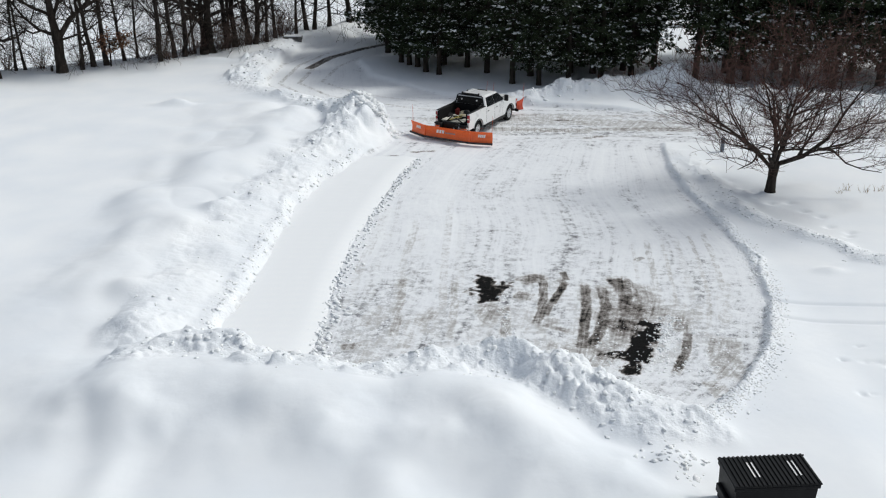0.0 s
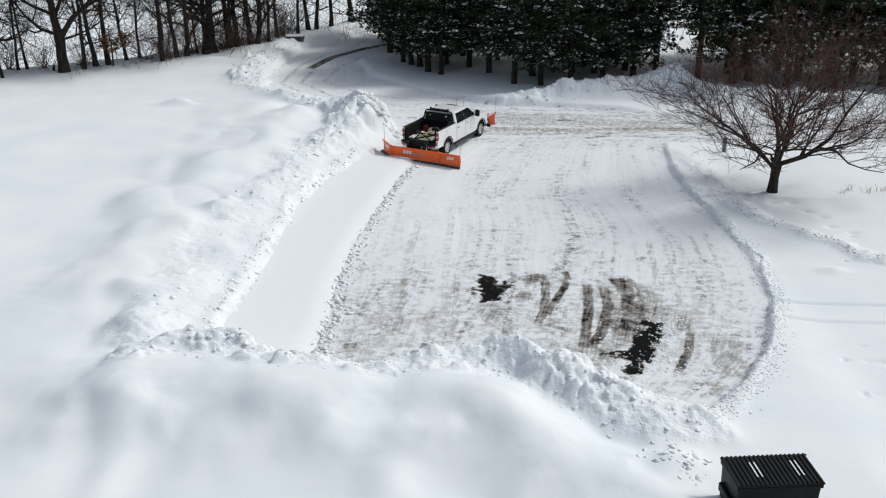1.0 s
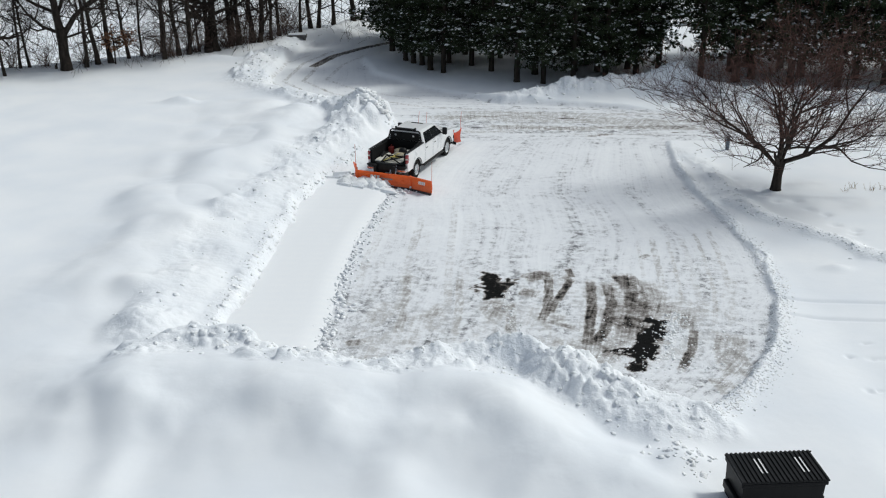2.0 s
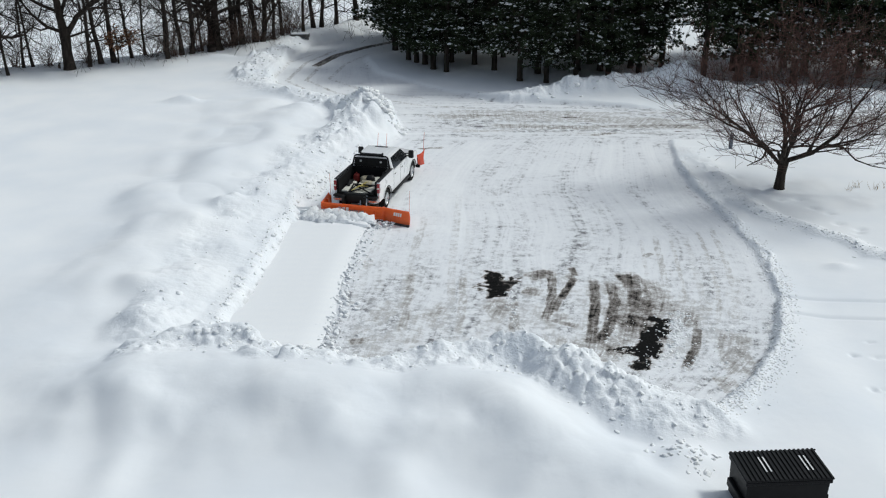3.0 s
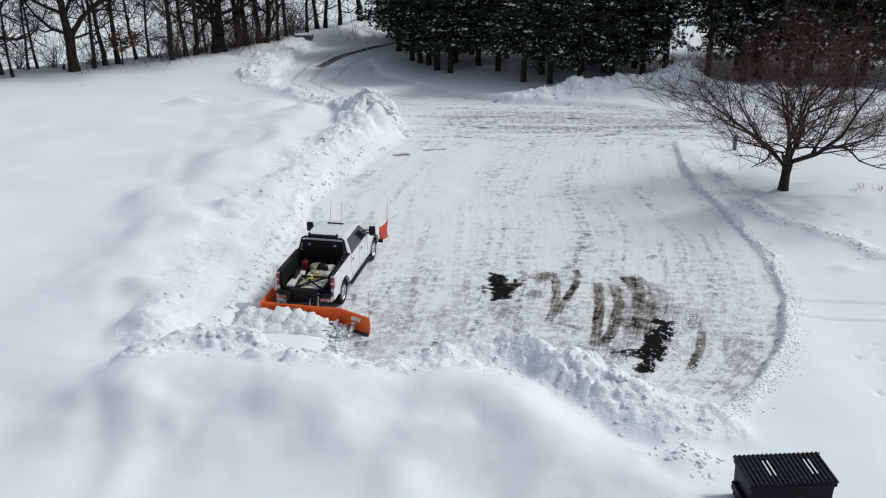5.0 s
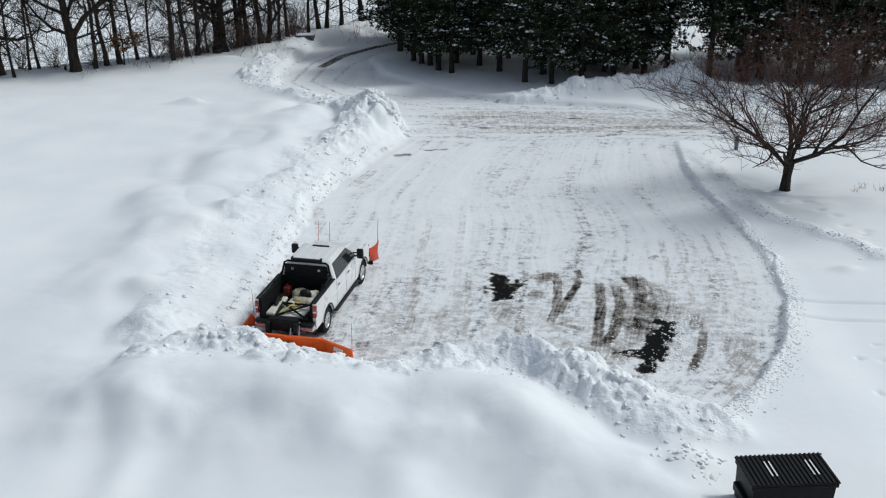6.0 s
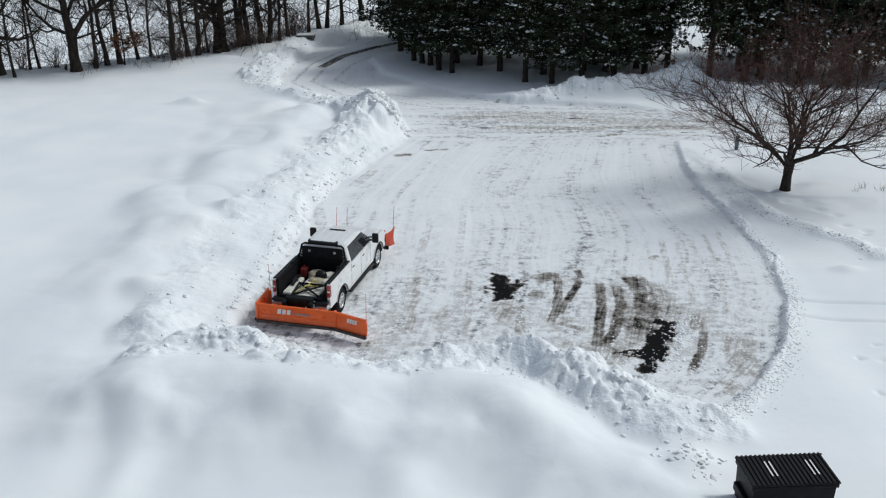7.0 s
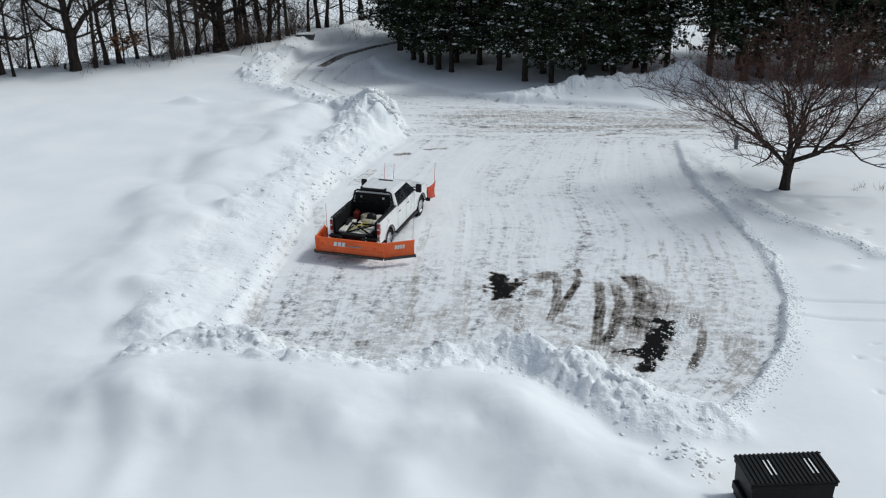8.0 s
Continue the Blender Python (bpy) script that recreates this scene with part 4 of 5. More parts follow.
    under.box(-1.0, 4.7, 0.33, 0.45, 0.40, 0.55, 0.02)
    for x in (0, 4.03):
        under.tube([(x, -0.8, 0.42), (x, 0.8, 0.42)], [0.07, 0.07], 8)
    under.tube([(0, 0, 0.42), (3.0, 0.1, 0.5)], [0.05, 0.05], 8)
    part("chassis", under, BLACK_STEEL, truck)
    for s in (-1, 1):
        for x in (0.0, 4.03):
            g = Geo()
            outer, inner = arc(x, 0.44, 0.54, 180, 0, 12), arc(x, 0.44, 0.50, 0, 180, 12)
            g.plate(outer + inner, s * 0.60, s * 0.985)
            g.plate(arc(x, 0.44, 0.53, 180, 0, 12), s * 0.60, s * 0.62)
            part("wheel_well", g, BLACK_PLASTIC, truck, "black wheel well liner")
    # wheels
    wheels = []
    tyre, rim = Geo(), Geo()
    prof = [(-0.125, 0.27), (-0.135, 0.36), (-0.115, 0.405), (-0.06, 0.42), (0.06, 0.42), (0.115, 0.405), (0.135, 0.36), (0.125, 0.27)]
    tyre.rings([[(r * math.cos(a), y, r * math.sin(a)) for a in (2 * math.pi * k / 28 for k in range(28))] for y, r in prof + prof[:1]], False)
    for k in range(28):                                                      # tread blocks
        a = 2 * math.pi * k / 28
        m = Matrix.Rotation(a, 4, "Y")
        tyre.box(-0.03, 0.03, -0.11, -0.01, 0.405, 0.43, 0.004, m)
        tyre.box(-0.0, 0.05, 0.01, 0.11, 0.405, 0.43, 0.004, m)
    prof = [(-0.12, 0.275), (-0.125, 0.255), (-0.085, 0.235), (0.085, 0.235), (0.125, 0.255), (0.12, 0.275)]
    rim.rings([[(r * math.cos(a), y, r * math.sin(a)) for a in (2 * math.pi * k / 28 for k in range(28))] for y, r in prof], False)
    for s in (-1, 1):
        rim.tube([(0, s * 0.06, 0), (0, s * 0.105, 0)], [0.085, 0.07], 12)
        for k in range(8):
            m = Matrix.Rotation(2 * math.pi * k / 8, 4, "Y")
            rim.box(-0.032, 0.032, min(s * 0.06, s * 0.1), max(s * 0.06, s * 0.1), 0.05, 0.245, 0.008, m)
    rim.tube([(0, -0.07, 0), (0, 0.07, 0)], [0.20, 0.20], 16)
    rim_me, tyre_me = rim.mesh("wheel", CHROME), tyre.mesh("tyre", RUBBER)
    for x in (0.0, 4.03):
        for y in (-0.86, 0.86):
            w = new("wheel", rim_me)
            w["label"] = "bright eight-spoke wheel"
            w.parent = truck
            w.location = (x, y, TYRE_R)
            ty = new("tyre", tyre_me)
            ty["label"] = "black off-road tyre"
            ty.parent = w
            wheels.append(w)
    # black lips round the wheel openings
    for s in (-1, 1):
        for x in (0.0, 4.03):
            g = Geo()
            g.plate(arc(x, 0.44, 0.565, 168, 12, 14) + arc(x, 0.44, 0.515, 12, 168, 14), s * 1.0, s * 1.045)
            part("arch_lip", g, BLACK_PLASTIC, truck, "black wheel arch lip")
    g = Geo()
    g.box(-1.40, -1.15, -0.98, 0.98, 0.83, 0.90, 0.02)
    part("step_bar", g, BLACK_PLASTIC, truck, "black step pad across the bumper")
    g = Geo()
    for k in range(5):
        x = -0.95 + 0.16 * k
        g.tube([(x, 0.30 - 0.1 * k, 0.98 + 0.05 * k), (x + 0.35, 0.05 - 0.08 * k, 1.10), (x + 0.62, -0.28, 1.02 + 0.03 * k)], [0.022, 0.026, 0.02], 6)
    part("strap", g, STRAP, truck, "yellow webbing straps over the load")
    g = Geo()
    g.rings([[(-0.98, -0.5, z), (-0.36, -0.55, z + 0.03), (0.42, -0.48, z + 0.10), (0.46, 0.20, z + 0.14), (-0.30, 0.32, z + 0.06), (-1.0, 0.36, z)] for z in (0.885, 0.93)])
    part("folded_sheet", g, CREAM, truck, "pale folded sheet under the braces")
    # load in the bed
    g = Geo()
    g.box(-1.05, 0.25, 0.44, 0.72, 0.885, 1.02, 0.03)
    part("long_box", g, CREAM, truck, "pale plastic box along the bed side")
    g = Geo()
    g.tube([(-0.52, 0.58, 1.04), (-0.30, 0.58, 1.17), (-0.1, 0.58, 1.05)], [0.06, 0.09, 0.06], 8)
    part("hand_blower", g, BLACK_PLASTIC, truck, "black hand tool")
    rng = random.Random(3)
    for k, (x, y, sx, sy, sz, mt, lb) in enumerate(((0.45, 0.1, 0.32, 0.28, 0.17, TAN, "tan canvas bundle"), (0.42, -0.38, 0.28, 0.26, 0.16, CREAM, "pale salt bag"),
                                                    (-0.02, -0.1, 0.32, 0.30, 0.15, TAN, "crumpled tan tarpaulin"), (0.0, -0.46, 0.22, 0.2, 0.13, CREAM, "pale salt bag"),
                                                    (-0.30, 0.10, 0.2, 0.16, 0.12, CREAM, "pale folded sheet"), (0.18, -0.2, 0.16, 0.22, 0.24, BLACK_PLASTIC, "black hose coil"))):
        g = Geo()
        rings = []
        for i in range(7):
            th = math.pi * (i + 0.35) / 7.2
            rings.append([(x + sx * math.sin(th) ** 0.6 * math.cos(a) * rng.uniform(0.82, 1.12), y + sy * math.sin(th) ** 0.6 * math.sin(a) * rng.uniform(0.82, 1.12),
                           0.875 + sz - sz * math.cos(th) * rng.uniform(0.9, 1.1)) for a in (2 * math.pi * j / 14 for j in range(14))])
        g.rings(rings)
        part("load_piece", g, mt, truck, lb, True)
    g = Geo()
    g.box(0.50, 0.76, 0.48, 0.72, 0.875, 1.22, 0.04)
    g.tube([(0.56, 0.6, 1.22), (0.56, 0.6, 1.28), (0.70, 0.6, 1.28), (0.70, 0.6, 1.22)], [0.018] * 4, 6)
    part("fuel_can", g, RED_PLASTIC, truck, "red plastic fuel can")
    g = Geo()
    for a, b in (((-1.08, 0.40, 0.95), (-0.45, -0.50, 1.10)), ((-1.08, -0.62, 0.95), (-0.45, 0.32, 1.10)), ((-0.42, 0.36, 1.1), (-0.42, -0.62, 1.1)),
                 ((-1.08, -0.66, 0.93), (0.5, -0.66, 1.20)), ((-1.08, 0.38, 0.93), (-0.40, 0.36, 1.12))):
        g.tube([a, b], [0.035, 0.035], 8)
    part("plough_brace", g, BLACK_STEEL, truck, "black crossed steel braces in the bed")
    g = Geo()
    g.tube([(-0.2, -0.74, 0.9), (0.55, -0.70, 1.42)], [0.05, 0.05], 6)
    part("shovel_handle", g, BLACK_PLASTIC, truck)
    # rear plough: mount, main blade, wings
    mount = Geo()
    mount.box(-1.44, -1.16, -0.50, 0.50, 0.60, 1.00, 0.03)
    mount.box(-1.22, -1.12, -0.78, 0.78, 0.90, 0.98, 0.02)
    for y in (-0.46, 0.46):
        mount.box(-1.64, -1.40, y - 0.06, y + 0.06, 0.30, 0.95, 0.02)
    mount.tube([(-1.42, -0.5, 0.3), (-1.42, 0.5, 0.3)], [0.06, 0.06], 8)
    part("plough_mount", mount, BLACK_STEEL, truck, "black steel hitch frame for the rear plough")
    for y in (-0.25, -0.5):
        g = Geo()
        g.tube([(-1.3, y, 0.92), (-1.62, y * 1.1, 0.42)], [0.035, 0.028], 8)
        part("hydraulic_ram", g, CHROME, truck, "bright hydraulic ram")
    g = Geo()
    blade_skin(g, -HINGE_Y, HINGE_Y)
    for y in np.linspace(-HINGE_Y + 0.05, HINGE_Y - 0.05, 7):
        g.box(0.06, 0.15, y - 0.02, y + 0.02, 0.06, 0.60, 0.01)
    g.box(-0.02, 0.05, -HINGE_Y, HINGE_Y, 0.615, 0.655, 0.012)
    g.box(0.06, 0.16, -HINGE_Y, HINGE_Y, 0.20, 0.27, 0.012)
    plough = part("rear_plough", g, ORANGE, truck, "orange rear plough blade with a black cutting edge")
    plough.location = (BLADE_X, 0, 0)
    g = Geo()
    g.box(-0.09, -0.03, -HINGE_Y, HINGE_Y, 0.0, 0.10, 0.008)
    part("cutting_edge", g, WORN_STEEL, plough, "black worn steel edge")
    # decal bars: slanted blocks like lettering
    def decal(parent, y0, w, h, z, material, count, x=-0.075):
        g = Geo()
        step = w / count
        for k in range(count):
            y = y0 - k * step
            g.add([(x + dx, y + dy + sl, z + dz) for dx in (0, -0.006) for dy, dz, sl in ((0, 0, 0), (-step * 0.74, 0, 0), (-step * 0.74, h, -0.03), (0, h, -0.03))],
                  [(0, 1, 2, 3), (7, 6, 5, 4), (0, 4, 5, 1), (1, 5, 6, 2), (2, 6, 7, 3), (3, 7, 4, 0)])
        part("decal", g, material, parent, "slanted lettering-like decal")
    decal(plough, 0.66, 0.50, 0.17, 0.33, WHITE_STICKER, 3, 0.05)
    decal(plough, 0.14, 0.62, 0.07, 0.34, GREY_STICKER, 8, 0.056)
    for y in (-0.98, 1.15):
        g = Geo()
        g.tube([(0.075, y, 0.36), (0.03, y, 0.36)], [0.05, 0.035], 10)
        part("bolt_boss", g, ORANGE, plough)
    wings = []
    for s in (-1, 1):
        g = Geo()
        g.tube([(0.06, s * HINGE_Y, 0.03), (0.06, s * HINGE_Y, 0.66)], [0.05, 0.05], 10)
        part("hinge_pin", g, ORANGE, plough, "orange hinge tube")
    for s in (-1, 1):
        g = Geo()
        blade_skin(g, 0.02 * s, s * WING_LONG, 0.60, 0.04)
        g.box(-0.02, 0.05, min(0, s * WING_LONG), max(0, s * WING_LONG), 0.62, 0.665, 0.012)
        for y in (0.06, 0.6, 1.16):
            g.box(0.06, 0.14, s * y - 0.02, s * y + 0.02, 0.06, 0.60, 0.01)
        wing = part("plough_wing", g, ORANGE, plough, "orange hinged plough wing")
        wing.location = (0, s * HINGE_Y, 0)
        e = Geo()
        e.box(-0.09, -0.03, min(0, s * (WING_LONG + 0.03)), max(0, s * (WING_LONG + 0.03)), 0.0, 0.10, 0.008)
        e.box(-0.10, 0.02, s * (WING_LONG - 0.01) - 0.03, s * (WING_LONG - 0.01) + 0.03, 0.0, 0.10, 0.008)
        sub = part("wing_edge", e, WORN_STEEL, plough, "black cutting edge")
        sub.location = (0, s * HINGE_Y, 0)
        e = Geo()
        e.tube([(0.10, s * 1.18, 0.6), (0.10, s * 1.19, 1.05), (0.08, s * 1.21, 1.55)], [0.010, 0.008, 0.005], 5)
        whip = part("whip_marker", e, PLOUGH_RED, plough, "thin dull red whip marker")
        whip.location = (0, s * HINGE_Y, 0)
        d = Geo()
        step = 0.10
        for k in range(4):
            y = s * 0.62 + 0.18 - k * step
            d.add([(0.052 - dx, y + dy + sl, 0.36 + dz) for dx in (0, 0.006) for dy, dz, sl in ((0, 0, 0), (-0.08, 0, 0), (-0.08, 0.15, -0.03), (0, 0.15, -0.03))],
                  [(0, 1, 2, 3), (7, 6, 5, 4), (0, 4, 5, 1), (1, 5, 6, 2), (2, 6, 7, 3), (3, 7, 4, 0)])
        dc = part("wing_decal", d, WHITE_STICKER, plough, "slanted white decal")
        dc.location = (0, s * HINGE_Y, 0)
        wings.append((s, (wing, sub, whip, dc)))
    # front plough on the ground, its right end flared forward
    frontm = pose(5.22, 0, 0.26, 0, 0, 180)
    g = Geo()
    blade_skin(g, -1.12, 0.86, 0.64, 0.02, 8, 0.22)
    for y in np.linspace(-1.08, 0.8, 6):
        g.box(0.06, 0.13, y - 0.02, y + 0.02, 0.06, 0.62, 0.01)
    fp = part("front_plough", g, PLOUGH_RED, truck, "orange front plough blade")
    fp.matrix_basis = frontm
    g = Geo()
    g.box(-0.10, -0.03, -1.12, 0.88, 0.0, 0.12, 0.008)
    part("cutting_edge", g, WORN_STEEL, fp)
    g = Geo()
    rings = []
    for y, x, h in ((0.86, 0.0, 0.52), (0.94, -0.05, 0.54), (1.04, -0.18, 0.60), (1.14, -0.40, 0.74)):
        front = [(x - 0.20 * (4 * (k / 8 - 0.45) ** 2) + 0.08, 0.04 + h * k / 8) for k in range(9)]
        rings.append([(px, y, pz) for px, pz in front + [(px + 0.025, pz) for px, pz in reversed(front)]])
    g.rings(rings)
    part("flared_wing", g, PLOUGH_RED, fp, "flared red-orange blade end")
    # black panels put the back side's shade in as dark colour
    g = Geo()
    g.box(0.105, 0.16, 0.74, 0.96, 0.06, 0.52, 0.01)
    g.box(0.04, 0.13, 0.88, 1.06, 0.02, 0.16, 0.01)
    part("wing_back_shade", g, BLACK_STEEL, fp, "black panel standing in for shade on the flared end's back")
    for y, z, x in ((-1.05, 0.62, 0.06), (-0.62, 0.62, 0.06), (1.12, 0.70, -0.38)):
        g = Geo()
        g.tube([(x, y, z), (x, y + 0.01, z + 0.5), (x - 0.03, y + 0.04, z + 0.95)], [0.011, 0.009, 0.006], 5)
        part("whip_marker", g, PLOUGH_RED, fp, "thin orange whip marker")
    g = Geo()
    g.tube([(4.9, -0.45, 0.40), (5.3, -0.15, 0.35)], [0.06, 0.06], 8)
    g.tube([(4.9, 0.45, 0.40), (5.3, 0.15, 0.35)], [0.06, 0.06], 8)
    g.box(4.98, 5.14, -0.5, 0.5, 0.4, 1.0, 0.03)
    part("front_plough_frame", g, BLACK_STEEL, truck)
    return truck, wheels, plough, wings


TRUCK, WHEELS, PLOUGH, WINGS = build_truck()


# ---- the strip of untouched snow that the rear plough clears ----
STRIP_LEFT = [(27.0, -6.95), (29.0, -6.9), (31.2, -6.85), (35.0, -6.6), (37.6, -6.2), (43.5, -5.5), (46.8, -4.6), (50.5, -3.3)]
STRIP_RIGHT = [(27.0, -3.75), (29.0, -3.65), (31.2, -3.45), (34.0, -3.45), (38.0, -3.1), (42.0, -2.4), (46.8, -1.5), (50.5, -0.4)]


def strip_height(x, y):
    return 0.13 + 0.012 * float(fbm(np.array(x * 0.8), np.array(y * 0.8), 61, 2))


def snow_pieces():
    """Slabs of the strip, and the ridge of lumps along its edge. Returns them with their places at rest."""
    rng = random.Random(11)
    out = []
    ys = np.linspace(28.3, 49.8, 44)
    edge = lambda line, y: float(np.interp(y, [q[0] for q in line], [q[1] for q in line]))
    for y0, y1 in zip(ys, ys[1:]):
        cuts = 4
        for k in range(cuts):
            corner = lambda u, y: edge(STRIP_LEFT, y) - 0.35 + (edge(STRIP_RIGHT, y) + 0.35 - edge(STRIP_LEFT, y)) * u
            g = Geo()
            n, cy = 4, (y0 + y1) / 2
            cx = corner((k + 0.5) / cuts, cy)
            top, low = [], []
            for j in range(n + 1):
                for i in range(n + 1):
                    y = y0 + (y1 - y0) * j / n
                    x = corner((k + i / n) / cuts, y)
                    h = strip_height(x, y)
                    if k == cuts - 1 and i >= n - 2:
                        h *= (0.8, 0.5, 0.12)[i - n + 2]
                    top.append((x - cx, y - cy, h))
                    shrink = rng.uniform(0.68, 1.0)
                    low.append(((x - cx) * shrink, (y - cy) * shrink, -0.03 - 0.26 * ((1 - (2 * i / n - 1) ** 2) * (1 - (2 * j / n - 1) ** 2)) ** 0.5 * rng.uniform(0.0, 1.5)))
            quads = [(j * 5 + i, j * 5 + i + 1, j * 5 + i + 6, j * 5 + i + 5) for j in range(n) for i in range(n)]
            g.add(top, quads)
            g.add(low, [tuple(reversed(q)) for q in quads])
            rim = [i for i in range(n + 1)] + [j * 5 + 4 for j in range(1, n + 1)] + [20 + i for i in range(n - 1, -1, -1)] + [j * 5 for j in range(n - 1, 0, -1)]
            g.add([top[i] for i in rim] + [low[i] for i in rim], [(i, 16 + i, 16 + (i + 1) % 16, (i + 1) % 16) for i in range(16)])
            ob = part("snow_slab", g, SMOOTH_SNOW, smooth=True)
            ob.data.materials.append(CHUNK)
            for face in list(ob.data.polygons)[16:]:
                face.material_index = 1
            tagged(ob, "slab of smooth untouched snow before the plough", "snow slab", "snow cleared by the plough")
            out.append((ob, cx, cy, 0.0))
        for k in range(9):                                                   # ridge lumps
            g = Geo()
            near = 1.35 if y0 < 33 else 1.0
            chunk_mesh(g, (0, 0, 0), rng.uniform(0.03, 0.095) * near, rng, 0.5)
            cy = y0 + (y1 - y0) * (k + rng.random()) / 9
            cx = edge(STRIP_RIGHT, cy) + 0.16 + rng.gauss(0, 0.20) * near
            ob = part("snow_lump", g, CHUNK, smooth=True)
            tagged(ob, "crumbly lump of ploughed snow in a low ridge", "snow lump", "snow cleared by the plough")
            out.append((ob, cx, cy, 0.02))
    for ob, x, y, z in out:
        ob.location = (x, y, z)
    return out


PIECES = snow_pieces()


# ---- trees ----
def branch(geo, start, way, long, r, level, rng, style, tips=None):
    """A limb that wanders, tapers and carries smaller ones."""
    bits = 5 if level == 0 else (4 if level < 3 else 2)
    pts, radii, p, d = [start], [r], start.copy(), way.normalized()
    for k in range(bits):
        jolt = Vector((rng.gauss(0, 1), rng.gauss(0, 1), rng.gauss(0, 1))) * style["wander"] * (0.5 if level == 0 else 1)
        d = (d + jolt + Vector((0, 0, style["rise"][min(level, len(style["rise"]) - 1)]))).normalized()
        p = p + d * long / bits
        pts.append(p.copy())
        radii.append(max(r * (1 - (k + 1) / bits * (0.55 if level == 0 else 0.72)), style["least"]))
    (tips if tips is not None and level >= style["tip_level"] else geo).tube(pts, radii, (8, 6, 5, 3, 3, 3)[level], level < 2)
    if level >= style["levels"]:
        return
    count = style["kids"][level]
    for k in range(count):
        u = style["from"][level] + (1 - style["from"][level]) * (k + rng.random()) / count
        i = min(int(u * bits), bits - 1)
        q = pts[i].lerp(pts[i + 1], u * bits - i)
        rr = radii[i] * (1 - u * 0.25)
        axis = (pts[i + 1] - pts[i]).normalized()
        out = axis.orthogonal()
        out.rotate(Matrix.Rotation(2.4 * k + rng.uniform(-0.7, 0.7) + level, 3, axis))
        a = radians(rng.uniform(*style["angle"][min(level, len(style["angle"]) - 1)]))
        way_out = axis * math.cos(a) + out * math.sin(a)
        if style.get("climbs") and way_out.z < 0.12:
            way_out.z = 0.12 + 0.5 * abs(way_out.z)                          # no hanging shoots
        branch(geo, q, way_out, long * rng.uniform(*style["ratio"][level]), rr * style["thin"][level], level + 1, rng, style, tips)


OAK = dict(least=0.009, wander=0.19, rise=(0.03, 0.06, 0.03, -0.02), levels=4, tip_level=9, kids=(7, 7, 4, 3), ratio=((0.40, 0.62), (0.4, 0.6), (0.4, 0.6), (0.4, 0.6)),
           angle=((40, 75), (35, 65), (30, 60)), thin=(0.5, 0.62, 0.6, 0.65), **{"from": (0.13, 0.2, 0.15, 0.15)})
SLIM = dict(OAK, kids=(6, 7, 5, 3), ratio=((0.22, 0.40), (0.4, 0.65), (0.4, 0.6), (0.4, 0.6)), wander=0.17, angle=((45, 85), (35, 65), (30, 60)), **{"from": (0.12, 0.2, 0.2, 0.2)})
SPREADING = dict(climbs=True, least=0.007, wander=0.21, rise=(0, -0.01, 0.02, 0.05, 0.05, 0.03), levels=5, tip_level=4, kids=(0, 6, 6, 5, 3), ratio=((1, 1), (0.5, 0.75), (0.45, 0.7), (0.45, 0.7), (0.4, 0.7)),
                 angle=((40, 60), (22, 52), (24, 55), (24, 58), (24, 58)), thin=(0.6, 0.66, 0.6, 0.6, 0.65), **{"from": (0.5, 0.16, 0.12, 0.1, 0.1)})


def place_height(x, y):
    return float(ground_height(np.array([x]), np.array([y]))[0][0])


def bare_tree_parts(name, label, seed, high, r, style, lean=0.0):
    rng = random.Random(seed)
    tree = thing(name, label, "tree", group="bare trees by the lake")
    trunk, crown = Geo(), Geo()
    pts, p = [], Vector((0, 0, -0.3))
    dx, dy = rng.gauss(0, 0.02) + lean, rng.gauss(0, 0.02)
    for k in range(9):
        pts.append(p.copy())
        p += Vector((dx + rng.gauss(0, 0.05), dy + rng.gauss(0, 0.05), 1)) * high / 8
    radii = [r * (1.45 if k == 0 else 1) * (1 - 0.085 * k) for k in range(9)]
    trunk.tube(pts, radii, 9, False)
    part("trunk", trunk, BARK, tree, "dark rough trunk", True)
    n = 14 if style is OAK else 10
    for k in range(n):
        u = style["from"][0] + (0.97 - style["from"][0]) * (k + rng.random()) / n
        i = min(int(u * 8), 7)
        q = pts[i].lerp(pts[i + 1], u * 8 - i)
        a = rng.uniform(0, 2 * math.pi)
        e = radians(rng.uniform(-4, 50))
        branch(crown, q, Vector((math.cos(a) * math.cos(e), math.sin(a) * math.cos(e), math.sin(e))), high * rng.uniform(0.26, 0.46) * (1.2 - 0.5 * u),
               radii[i] * (0.52 if style is OAK else 0.40), 1, rng, style)
    part("crown", crown, BARK, tree, "leafless tangle of dark branches")
    return tree


SHORE_TREES = [  # x, y, trunk radius, wide crown or not, lean
    (-29.6, 67.6, 0.3, 1, 0.0), (-28.4, 67.0, 0.09, 0, 0.0), (-28.3, 69.4, 0.08, 0, 0.03), (-27.8, 69.8, 0.1, 0, -0.16),
    (-24.0, 70.0, 0.14, 0, 0.02), (-23.5, 71.0, 0.17, 0, -0.1), (-22.7, 71.4, 0.18, 0, -0.08),
    (-19.3, 72.8, 0.15, 0, 0.03), (-18.6, 74.2, 0.17, 0, -0.08), (-18.0, 74.6, 0.2, 1, 0.0),
]
